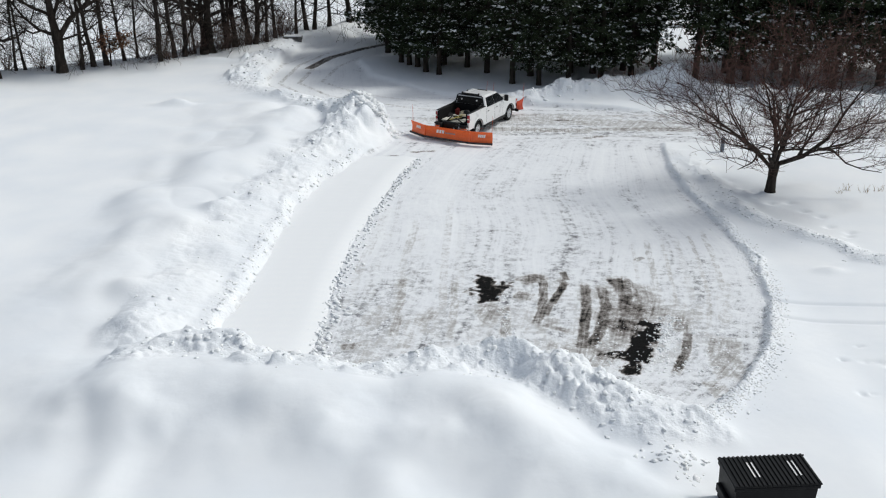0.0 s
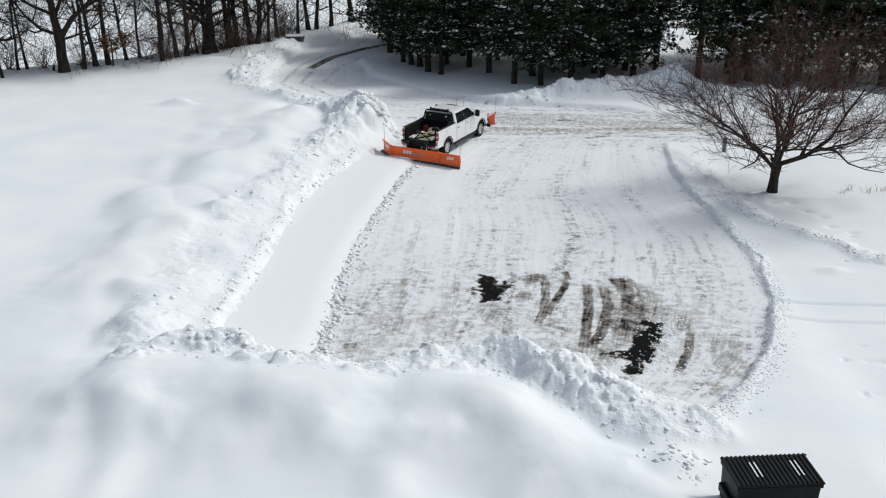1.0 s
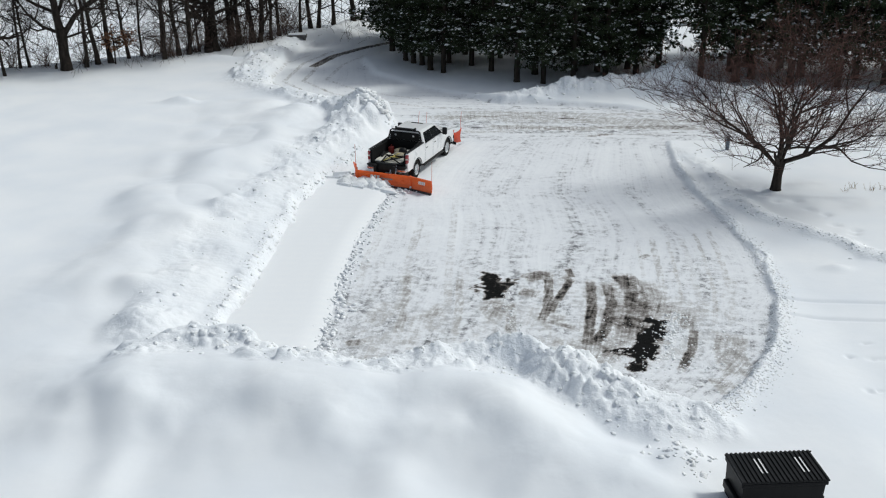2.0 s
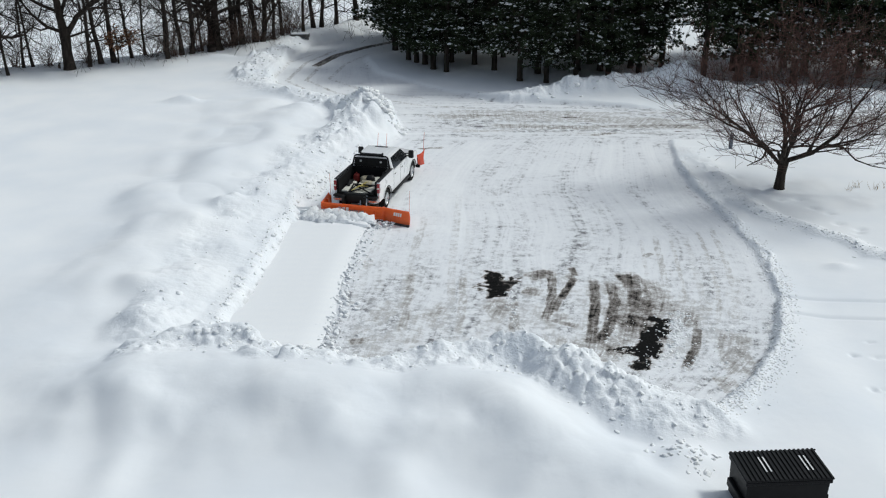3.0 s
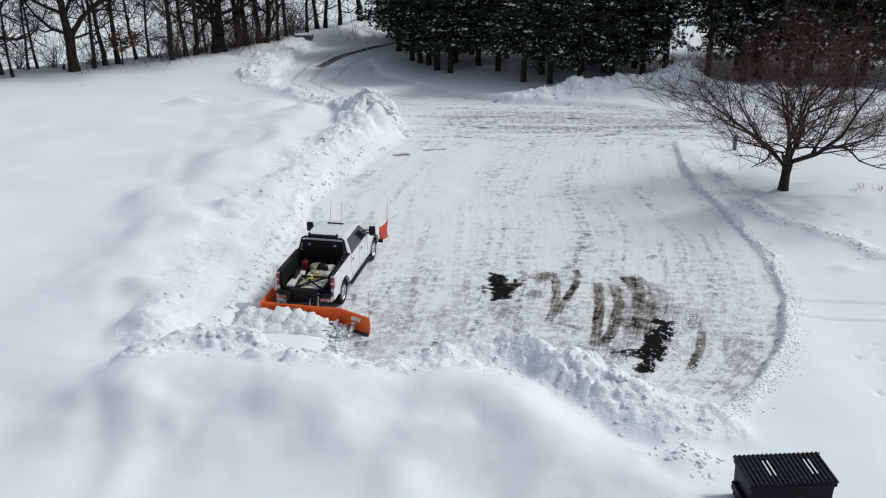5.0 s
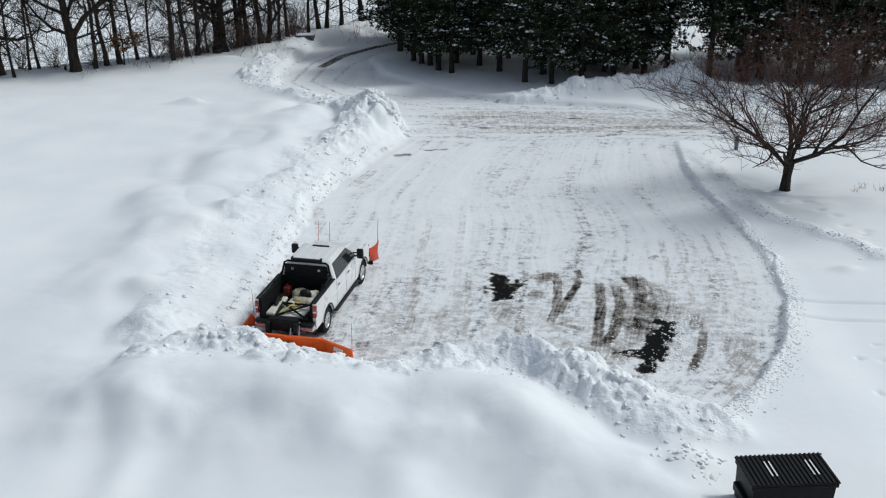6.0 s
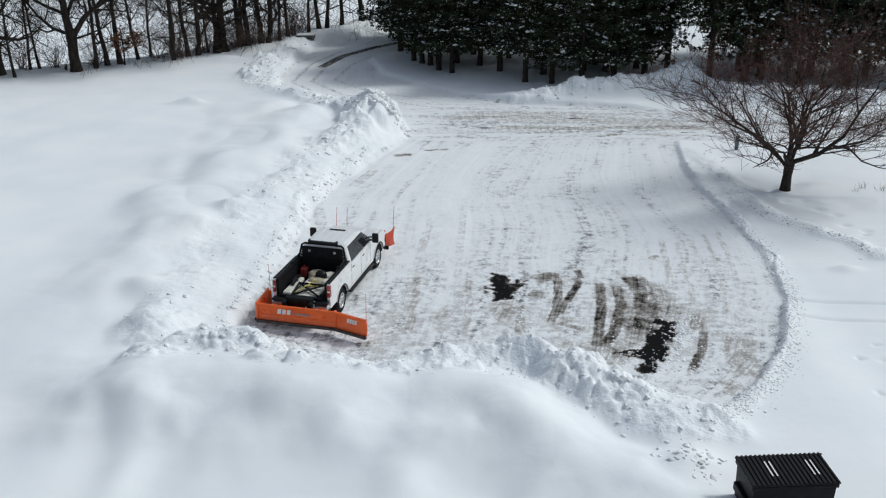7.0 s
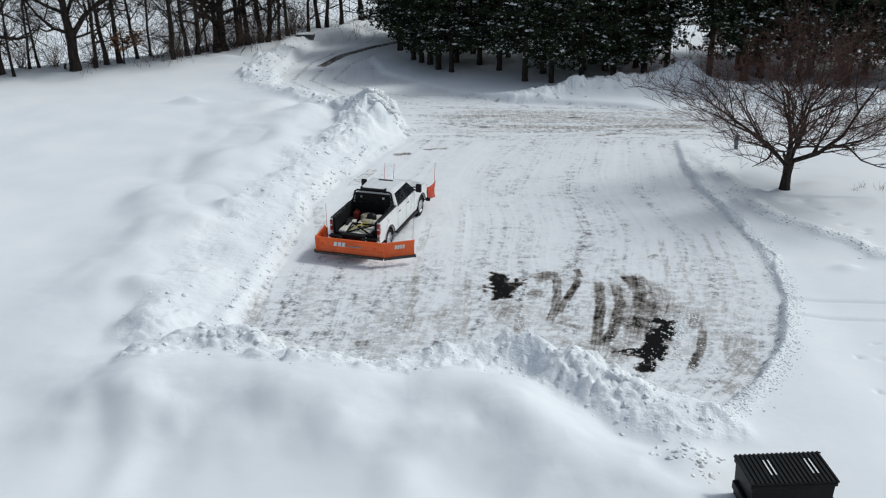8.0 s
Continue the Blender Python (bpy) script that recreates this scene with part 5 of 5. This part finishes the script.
SLOPE_TREES = [
    (-17.4, 75.6, 0.1, 0, 0.0), (-16.2, 75.9, 0.32, 1, 0.0), (-15.4, 77.8, 0.2, 0, -0.1), (-14.9, 78.1, 0.24, 0, 0.06),
    (-14.1, 79.2, 0.26, 0, -0.03), (-13.6, 79.3, 0.22, 1, 0.05), (-12.8, 80.2, 0.13, 0, 0.0), (-12.4, 82.0, 0.15, 0, 0.02),
    (-11.0, 84.0, 0.13, 0, 0.0), (-10.3, 85.6, 0.18, 0, 0.0), (-9.7, 85.8, 0.17, 0, 0.0),
]
OUTER_TREES = [
    (-8.6, 87.3, 0.17, 0, 0.02), (-20.5, 76.5, 0.1, 0, 0.02), (-26.5, 72.5, 0.07, 0, -0.05), (-33.0, 66.5, 0.22, 1, 0.0),
    (-21.4, 74.5, 0.06, 0, 0.05), (-15.8, 80.5, 0.14, 0, 0.0), (-17.0, 79.0, 0.12, 0, 0.02), (-6.8, 86.5, 0.22, 0, 0.0),
    (-31.2, 69.5, 0.12, 0, 0.0), (-17.2, 77.6, 0.22, 1, -0.03), (-21.9, 73.0, 0.12, 0, -0.12), (-30.5, 66.0, 0.28, 1, 0.05),
]
WOOD = SHORE_TREES + SLOPE_TREES + OUTER_TREES


def build_wood():
    tall = [bare_tree_parts("bare_tree", "tall leafless tree with a dark trunk on a snowy slope", s, 11.5, 0.30, OAK) for s in (21, 22)]
    slim = [bare_tree_parts("bare_tree", "slim leafless tree with a dark trunk on a snowy slope", s, 10.5, 0.16, SLIM, ln) for s, ln in ((31, 0.0), (32, -0.04), (33, 0.03))]
    used = set()
    for k, (x, y, r, wide, lean) in enumerate(WOOD):
        src = (tall[k % 2] if wide else slim[k % 3])
        m = pose(x, y, place_height(x, y) - 0.05, math.degrees(0), math.degrees(lean * 0.7), (k * 77) % 360 if abs(lean) < 0.04 else 0)
        s = r / (0.30 if wide else 0.16)
        s = max(0.62, min(1.35, s))
        src_first = src not in used
        ob = src if src_first else copy_thing(src, m)
        used.add(src)
        ob.matrix_basis = m @ Matrix.Diagonal((s, s, 0.55 + 0.45 * s, 1))
    fork = thing("forked_tree", "old forked leafless tree with a stout dark trunk", "tree", pose(-25.1, 69.2, place_height(-25.1, 69.2) - 0.05), "bare trees by the lake")
    rng = random.Random(41)
    trunk, crown = Geo(), Geo()
    trunk.tube([(0, 0, -0.3), (0.02, 0, 0.3), (-0.04, 0, 1.2), (0.0, 0, 2.2), (0.05, 0, 2.9)], [0.52, 0.40, 0.34, 0.33, 0.34], 10, False)
    trunk.tube([(0, 0, 2.3), (-0.25, 0.1, 3.6), (-0.35, 0.1, 5.2), (-0.2, 0.2, 7.5), (-0.4, 0.2, 10.0)], [0.30, 0.25, 0.21, 0.15, 0.05], 9, False)
    part("trunk", trunk, BARK, fork, "stout dark forked trunk", True)
    for start, way, long, r in (((0.1, 0, 2.4), (0.75, -0.2, 0.62), 6.5, 0.20), ((0.0, 0, 2.5), (-0.85, -0.1, 0.5), 5.0, 0.13), ((-0.3, 0.1, 3.4), (0.6, 0.3, 0.8), 5.5, 0.15),
                                ((-0.3, 0.1, 3.9), (-0.7, 0.1, 0.6), 5.0, 0.13), ((-0.35, 0.1, 4.8), (0.8, -0.2, 0.4), 5.0, 0.12), ((-0.3, 0.1, 5.5), (-0.6, -0.5, 0.6), 4.5, 0.10),
                                ((0.05, 0, 2.2), (0.95, 0.2, 0.20), 4.2, 0.09), ((-0.25, 0.1, 6.5), (0.3, 0.6, 0.7), 4.0, 0.09)):
        branch(crown, Vector(start), Vector(way), long, r, 1, rng, OAK)
    part("crown", crown, BARK, fork, "leafless tangle of dark branches")
    # brown thicket between the trunks
    rng = random.Random(19)
    for k, (x, y) in enumerate(((-18.8, 73.6), (-16.9, 76.6), (-15.6, 77.0), (-14.6, 78.6), (-13.2, 80.2), (-20.6, 73.4), (-12.0, 82.6), (-26.8, 70.4), (-30.4, 68.6), (-11.4, 85.0), (-17.8, 75.4), (-16.0, 77.6), (-14.0, 80.0), (-19.4, 74.2), (-15.2, 79.0), (-24.6, 71.4), (-29.2, 70.0), (-18.4, 76.0), (-12.6, 83.4))):
        bush = thing("leafless_bush", "leafless brown bush between dark trunks", "bush", pose(x, y, place_height(x, y), 0, 0, k * 50), "bushes by the lake")
        g = Geo()
        for j in range(15):
            a, e = rng.uniform(0, 6.3), radians(rng.uniform(30, 88))
            branch(g, Vector((rng.gauss(0, 0.2), rng.gauss(0, 0.2), -0.1)), Vector((math.cos(a) * math.cos(e), math.sin(a) * math.cos(e), math.sin(e))), rng.uniform(1.2, 3.4), 0.026, 2, rng, OAK)
        part("stem_tangle", g, TWIG, bush)
    # a young oak that keeps its brown leaves
    rng = random.Random(9)
    oak = thing("young_oak", "young oak with dry brown leaves still on", "tree", pose(-22.3, 71.0, place_height(-22.3, 71.0)))
    wood, leaves = Geo(), Geo()
    wood.tube([(0, 0, -0.2), (0.05, 0, 1.2), (-0.1, 0.1, 2.6)], [0.07, 0.05, 0.02], 6)
    for k in range(16):
        a, z = rng.uniform(0, 6.3), rng.uniform(0.9, 2.2)
        end = Vector((math.cos(a) * 1.2 + 0.4, math.sin(a) * 0.9, z + rng.uniform(0.0, 0.35)))
        wood.tube([(0, 0, z), end], [0.02, 0.006], 4)
        for _ in range(48):
            q = Vector((0, 0, z)).lerp(end, rng.uniform(0.35, 1.05)) + Vector((rng.gauss(0, 0.16), rng.gauss(0, 0.16), rng.gauss(0, 0.10)))
            m = Euler((rng.uniform(-1, 1), rng.uniform(-1, 1), rng.uniform(0, 6.3))).to_matrix()
            s = rng.uniform(0.07, 0.13)
            leaves.add([q + m @ Vector(c) * s for c in ((-1, 0, 0), (-0.2, -0.5, 0.15), (1, 0, 0), (-0.2, 0.5, 0.15))], [(0, 1, 2, 3)])
    part("trunk", wood, BARK, oak)
    part("leaves", leaves, OAK_LEAF, oak, "dry russet leaves")


build_wood()


def pine_parts(seed, high=13.0, low=1.7, reach=3.1):
    rng = random.Random(seed)
    tree = thing("pine_tree", "tall dark green pine with clumps of snow on its boughs", "pine tree", group="pine stand")
    trunk, wood, green, white = Geo(), Geo(), Geo(), Geo()
    trunk.tube([(0, 0, -0.3), (0.0, 0, 0.25), (rng.gauss(0, 0.04), rng.gauss(0, 0.04), high * 0.4), (rng.gauss(0, 0.08), rng.gauss(0, 0.08), high)], [0.27, 0.20, 0.15, 0.02], 9, False)
    z = low
    while z < high - 0.4:
        fine = z < 7.0
        u = (z - low) / (high - low)
        count = rng.randint(5, 7) if fine else 5
        turn = rng.uniform(0, 6.3)
        for k in range(count):
            a = turn + 2 * math.pi * k / count + rng.uniform(-0.3, 0.3)
            long = reach * (1 - u) ** 0.75 * rng.uniform(0.65, 1.1) * (0.8 if z < low + 0.5 else 1)
            droop = -0.16 if u < 0.35 else 0.12
            z0 = z + rng.uniform(-0.2, 0.2)
            pts = [Vector((math.cos(a) * long * t, math.sin(a) * long * t, z0 + long * (droop * t + 0.14 * t * t + rng.uniform(-0.03, 0.03)))) for t in (0, 0.35, 0.7, 1.0)]
            wood.tube(pts, [0.045, 0.032, 0.02, 0.008], 4, False)
            tufts = int((15 if fine else 5) * (0.4 + long / reach))
            for i in range(tufts):
                t = 0.22 + 0.80 * (i + rng.random()) / tufts
                spread = 0.34 * (1.15 - 0.55 * t)
                j = min(int(t * 3), 2)
                q = pts[j].lerp(pts[j + 1], min(t * 3 - j, 1.0)) + Vector((rng.gauss(0, spread), rng.gauss(0, spread), rng.gauss(0, 0.10)))
                size = rng.uniform(0.17, 0.30) * (1 if fine else 2.4)
                for _ in range(8 if fine else 4):
                    w = Vector((math.cos(a) * 0.6 + rng.gauss(0, 0.6), math.sin(a) * 0.6 + rng.gauss(0, 0.6), rng.gauss(0.10, 0.45))).normalized()
                    s = w.orthogonal().normalized()
                    s.rotate(Matrix.Rotation(rng.uniform(0, 6.3), 3, w))
                    s *= size * (0.16 if fine else 0.3)
                    green.add([q - s * 0.3, q + w * size * 0.55 - s, q + w * size, q + w * size * 0.55 + s], [(0, 1, 2, 3)])
                if fine and rng.random() < 0.42:
                    big = rng.random() < 0.28
                    sz = size * (rng.uniform(0.45, 0.85) if big else rng.uniform(0.15, 0.35))
                    for _ in range(3 if big else 2):
                        chunk_mesh(white, q + Vector((rng.gauss(0, sz), rng.gauss(0, sz), 0.06 + rng.gauss(0, 0.02))), sz * rng.uniform(0.35, 0.75), rng, 0.4)
        z += rng.uniform(0.42, 0.6) if fine else 0.75
    part("trunk", trunk, BARK, tree, "straight dark trunk", True)
    tagged(part("branchwork", wood, BARK, tree), kind="stuff")
    part("needles", green, NEEDLES, tree, "dense dark green needle tufts")
    tagged(part("snow_load", white, SNOW, tree, "snow caught on the boughs", True), kind="stuff")
    return tree


FRONT_PINES = [(-2.1, 73.0), (-1.5, 72.2), (-0.9, 71.6), (-0.3, 70.0), (0.6, 69.1), (1.0, 72.4), (2.6, 71.5), (5.4, 66.3), (6.8, 68.6), (7.1, 65.8),
               (9.0, 65.6), (11.3, 66.8), (13.5, 67.8), (15.7, 71.1), (17.5, 66.5), (20.0, 67.0)]


def build_pines():
    kinds = [pine_parts(s, h, lo, re) for s, h, lo, re in ((71, 9.8, 1.6, 3.0), (72, 10.5, 2.2, 3.2), (73, 9.3, 1.45, 2.8), (74, 13.5, 3.5, 2.9))]
    rng = random.Random(8)
    spots = list(FRONT_PINES)
    for x, y in ((-3.3, 77.0), (-3.9, 81.6), (-2.6, 79.0), (-0.5, 76.5), (2.4, 75.6), (5.0, 74.0), (8.0, 73.0), (10.6, 71.8), (13.2, 73.4), (0.8, 80.5), (4.4, 79.5),
                 (8.2, 78.0), (11.8, 77.4), (-2.4, 83.6), (2.8, 84.5), (7.2, 83.6), (12.4, 82.5), (22.0, 71.8), (23.2, 66.4), (24.2, 71.0), (26.6, 65.8), (27.6, 70.4),
                 (30.0, 66.0), (31.4, 70.8), (33.6, 66.5), (35.6, 71.2), (22.4, 75.8), (26.8, 76.0), (31.0, 76.4), (37.5, 66.0), (4.2, 69.6), (9.6, 69.6), (41.0, 70.0), (11.2, 69.4), (13.8, 70.8), (14.6, 75.6), (20.6, 70.2), (21.6, 68.4), (24.8, 68.4), (28.4, 68.0), (12.2, 74.8)):
        spots.append((x + rng.gauss(0, 0.2), y + rng.gauss(0, 0.2)))
    for k, (x, y) in enumerate(spots):
        s = rng.uniform(0.88, 1.1) * (1.3 if x > 19 else 1.0)
        m = pose(x, y, place_height(x, y) - 0.03, 0, 0, rng.uniform(0, 360))
        which = 3 if k in (13, 14) else k % 3                          # high-crowned ones at the end of the row
        ob = kinds[which] if k in (0, 1, 2, 13) else copy_thing(kinds[which], m)
        ob.matrix_basis = m @ Matrix.Diagonal((s, s, s, 1))


build_pines()


def build_spreading_tree():
    """The wide ornamental tree on the lawn by the lot."""
    rng = random.Random(14)
    x, y = 15.7, 44.4
    tree = thing("ornamental_tree", "wide leafless ornamental tree with reddish twigs in snow", "tree", pose(x, y, place_height(x, y)))
    wood, twigs = Geo(), Geo()
    trunk = Geo()
    trunk.tube([(0, 0, -0.3), (0, 0, 0.12), (0.02, 0, 0.7), (0.06, 0, 1.35)], [0.34, 0.24, 0.20, 0.24], 10, False)
    part("trunk", trunk, BARK, tree, "short stout trunk", True)
    limbs = 9
    for k in range(limbs):
        a = 2 * math.pi * k / limbs + rng.uniform(-0.25, 0.25)
        e = radians((20, 58, 30, 72, 24, 48, 22, 62, 30)[k])
        branch(wood, Vector((0.05 * math.cos(a), 0.05 * math.sin(a), rng.uniform(1.05, 1.4))), Vector((math.cos(a) * math.cos(e), math.sin(a) * math.cos(e), math.sin(e))),
               rng.uniform(4.6, 5.6), rng.uniform(0.08, 0.12), 1, rng, SPREADING, twigs)
    part("limb_crown", wood, BARK, tree, "dark forking branches")
    tagged(part("twig_crown", twigs, RED_TWIG, tree, "fine reddish twigs"), kind="stuff")


build_spreading_tree()


# ---- small things ----
def build_dumpster():
    bin_ = thing("dumpster", "black steel dumpster with a closed ribbed plastic lid", "dumpster", pose(8.03, 20.12, 0.02, 0, 0, 4.0))
    w, d = 1.0, 0.56
    shell = Geo()
    shell.rings([[(-w * k, -d * q, z), (w * k, -d * q, z), (w * k, d, z), (-w * k, d, z)] for z, k, q in ((0.12, 0.94, 0.82), (0.5, 0.95, 0.9), (1.18, 0.97, 1.0), (1.30, 0.97, 1.0))])
    part("body", shell, DUMP_PAINT, bin_, "black painted steel body")
    for s in (-1, 1):
        g = Geo()
        g.box(min(s * 0.93, s * 1.06), max(s * 0.93, s * 1.06), -0.44, 0.44, 0.58, 0.80, 0.02)
        part("fork_pocket", g, DUMP_PAINT, bin_)
        g = Geo()
        g.box(min(s * 0.95, s * 1.02), max(s * 0.95, s * 1.02), -0.60, 0.58, 1.22, 1.33, 0.015)
        part("rim", g, DUMP_PAINT, bin_)
        for y in (-0.4, 0.4):
            g = Geo()
            g.box(s * 0.78 - 0.05, s * 0.78 + 0.05, y - 0.05, y + 0.05, -0.02, 0.14, 0.01)
            part("foot", g, DUMP_PAINT, bin_)
    for y in (-0.58, 0.55):
        g = Geo()
        g.box(-1.0, 1.0, y - 0.03, y + 0.03, 1.24, 1.33, 0.015)
        part("rim_bar", g, DUMP_PAINT, bin_)
    lid_geo = Geo()
    lid_geo.box(-1.04, 1.04, -0.62, 0.60, 1.335, 1.375, 0.012)
    lid = part("lid", lid_geo, DUMP_LID, bin_, "black ribbed plastic lid")
    for k in range(19):
        g = Geo()
        x = -0.99 + k * 0.11
        rings = [[(x - 0.035, y, 1.37), (x - 0.022, y, 1.405), (x + 0.022, y, 1.405), (x + 0.035, y, 1.37)] for y in (-0.61, -0.57, 0.55, 0.59)]
        g.rings(rings)
        part("rib", g, DUMP_LID, lid)
    for x in (-0.44, -0.33, 0.55, 0.66):
        g = Geo()
        g.box(x - 0.018, x + 0.018, -0.30, 0.30, 1.405, 1.412, 0.002)
        part("lid_stripe", g, WHITE_STICKER, lid, "pale strip on a rib")
    g = Geo()
    g.tube([(-1.02, 0.58, 1.36), (1.08, 0.58, 1.36)], [0.02, 0.02], 6)
    part("hinge_rod", g, BLACK_STEEL, bin_)


build_dumpster()


def build_small_things():
    rng = random.Random(4)
    x, y = 15.2, 50.9
    post = thing("marker_post", "short blue-grey post standing in the snow", "post", pose(x, y, place_height(x, y)))
    g = Geo()
    g.tube([(0, 0, -0.2), (0, 0, 0.75), (0, 0, 0.8)], [0.10, 0.10, 0.075], 10)
    part("shaft", g, POST_PAINT, post)
    g = Geo()
    g.tube([(0, 0, 0.78), (0, 0, 0.86)], [0.12, 0.03], 10)
    part("snow_cap", g, SNOW, post)
    # low stone bench, half buried, by the drive
    x, y = -10.7, 79.6
    bench = thing("stone_bench", "low dark stone bench under a cap of snow", "bench", pose(x, y, place_height(x, y) - 0.4, 0, 0, 4))
    g = Geo()
    g.box(-0.75, 0.75, -0.3, 0.3, 0.34, 0.56, 0.03)
    part("seat", g, STONE, bench)
    for s in (-1, 1):
        g = Geo()
        g.box(s * 0.55 - 0.13, s * 0.55 + 0.13, -0.24, 0.24, -0.2, 0.43, 0.03)
        part("support", g, STONE, bench)
    g = Geo()
    g.rings([[(-0.72 * k, -0.28 * k, z), (0.72 * k, -0.28 * k, z), (0.72 * k, 0.28 * k, z), (-0.72 * k, 0.28 * k, z)] for z, k in ((0.56, 0.96), (0.62, 0.9), (0.64, 0.7))])
    part("snow_cap", g, SNOW, bench, "thick cap of snow")
    # stumps among the trees
    for x, y, h, r in ((-16.7, 75.4, 0.45, 0.32), (-25.9, 69.5, 0.35, 0.09)):
        g = Geo()
        g.tube([(0, 0, -0.2), (0, 0, h * 0.7), (0.05, 0, h)], [r * 1.1, r, r * 0.9], 9)
        ob = part("tree_stump", g, BARK)
        ob.matrix_basis = pose(x, y, place_height(x, y))
        tagged(ob, "dark cut tree stump in the snow", "stump", "stumps by the trees")
    # tufts of dry grass on the lawn
    for x, y, n in ((19.3, 44.6, 9), (20.1, 44.3, 14), (20.7, 44.5, 12), (18.8, 44.2, 6)):
        g = Geo()
        for _ in range(n):
            a, t = rng.uniform(0, 6.3), rng.uniform(0.05, 0.25)
            hgt = rng.uniform(0.15, 0.45)
            b = Vector((rng.gauss(0, 0.12), rng.gauss(0, 0.08), -0.05))
            g.tube([b, b + Vector((math.cos(a) * t * 0.4, math.sin(a) * t * 0.4, hgt * 0.6)), b + Vector((math.cos(a) * t, math.sin(a) * t, hgt))], [0.008, 0.006, 0.002], 3)
        ob = part("grass_tuft", g, DRY_GRASS)
        ob.matrix_basis = pose(x, y, place_height(x, y))
        tagged(ob, "sparse tuft of dry tan grass poking through snow", "grass tuft", "grass tufts on the lawn")


build_small_things()


# ---- what moves ----
def ride(rest, contact, hold, t):
    """A piece of snow at t: at rest, then rolled up before the blade and carried with it."""
    u = float(smooth(contact, contact + 0.5, t))
    aim = truck_pose(t) @ hold
    if u <= 0:
        return rest
    p = rest.translation.lerp(aim.translation, u)
    q = rest.to_quaternion().slerp(aim.to_quaternion(), u)
    return Matrix.LocRotScale(p, q, None)


def motions():
    walk(TRUCK, [(t, truck_pose(t)) for t in STEPS])
    gone, spin = 0.0, {}
    for t in STEPS:
        if t > 0:
            a, b = truck_pose(t - 0.1), truck_pose(t)
            gone += (b.translation - a.translation).dot(b.to_3x3() @ Vector((1, 0, 0)))
        spin[t] = math.degrees(gone / TYRE_R)
    for w in WHEELS:
        x, y, z = w.location
        walk(w, [(t, pose(x, y, z, 0, spin[t], 0)) for t in STEPS])
    times = [0.0, 0.5, 1.0, 1.5, 2.0, 2.5, 3.0, 3.5, 4.0, 4.5, 5.0, 5.5, 6.0, 6.3, 6.6, 6.9, 7.2, 7.5, 7.8, 8.0]
    walk(PLOUGH, [(t, pose(BLADE_X, 0, eased(LIFT, t)[0])) for t in times])
    for s, group in WINGS:
        rows = WING_LEFT if s > 0 else WING_RIGHT
        for ob in group:
            walk(ob, [(t, pose(0, s * HINGE_Y, 0, 0, 0, -s * eased(rows, t)[0])) for t in times])
    rng = random.Random(17)
    back = 6.0                                                               # the truck stops and pulls away again
    for ob, x, y, z in PIECES:
        rest = pose(x, y, z)
        contact, side = None, 0.0
        for k in range(0, 121):
            t = 0.05 * k
            q = truck_pose(t).inverted() @ Vector((x, y, 0))
            if q.x > BLADE_X - 0.42:
                contact, side = t, q.y
                break
        if contact is None or contact >= back:
            walk(ob, [(0.0, rest), (8.0, rest)])
            continue
        lump = ob.name.startswith("snow_lump")
        fill = min(1.0, contact / 5.0)
        ahead = (0.05 + 0.75 * rng.random()) * (0.45 + 0.55 * fill)
        heap = (0.08 + 0.38 * fill) * math.exp(-ahead / 0.55)                # the roll is highest at the blade
        up = heap * rng.uniform(0.2, 0.8) + 0.03 if lump else heap * rng.uniform(0.45, 1.0) + 0.02
        roll = rng.uniform(-14, 20) if lump else rng.uniform(148, 196)       # slabs are turned over as they roll up
        hold = pose(BLADE_X - 0.25 - ahead, max(-1.9, min(1.6, side + 0.15 * fill + rng.gauss(0, 0.8 if lump else 0.35))), up,
                    0, 0, -78) @ pose(0, 0, 0, roll, rng.uniform(-14, 14), rng.uniform(-22, 22))
        rows = [(0.0, rest)]
        start = max(0.1, round(contact - 0.1, 1))
        rows += [(round(start + 0.1 * k, 1), ride(rest, contact, hold, round(start + 0.1 * k, 1))) for k in range(int(round((back - start) / 0.1)) + 1)]
        rows.append((8.0, rows[-1][1]))
        walk(ob, rows)


motions()
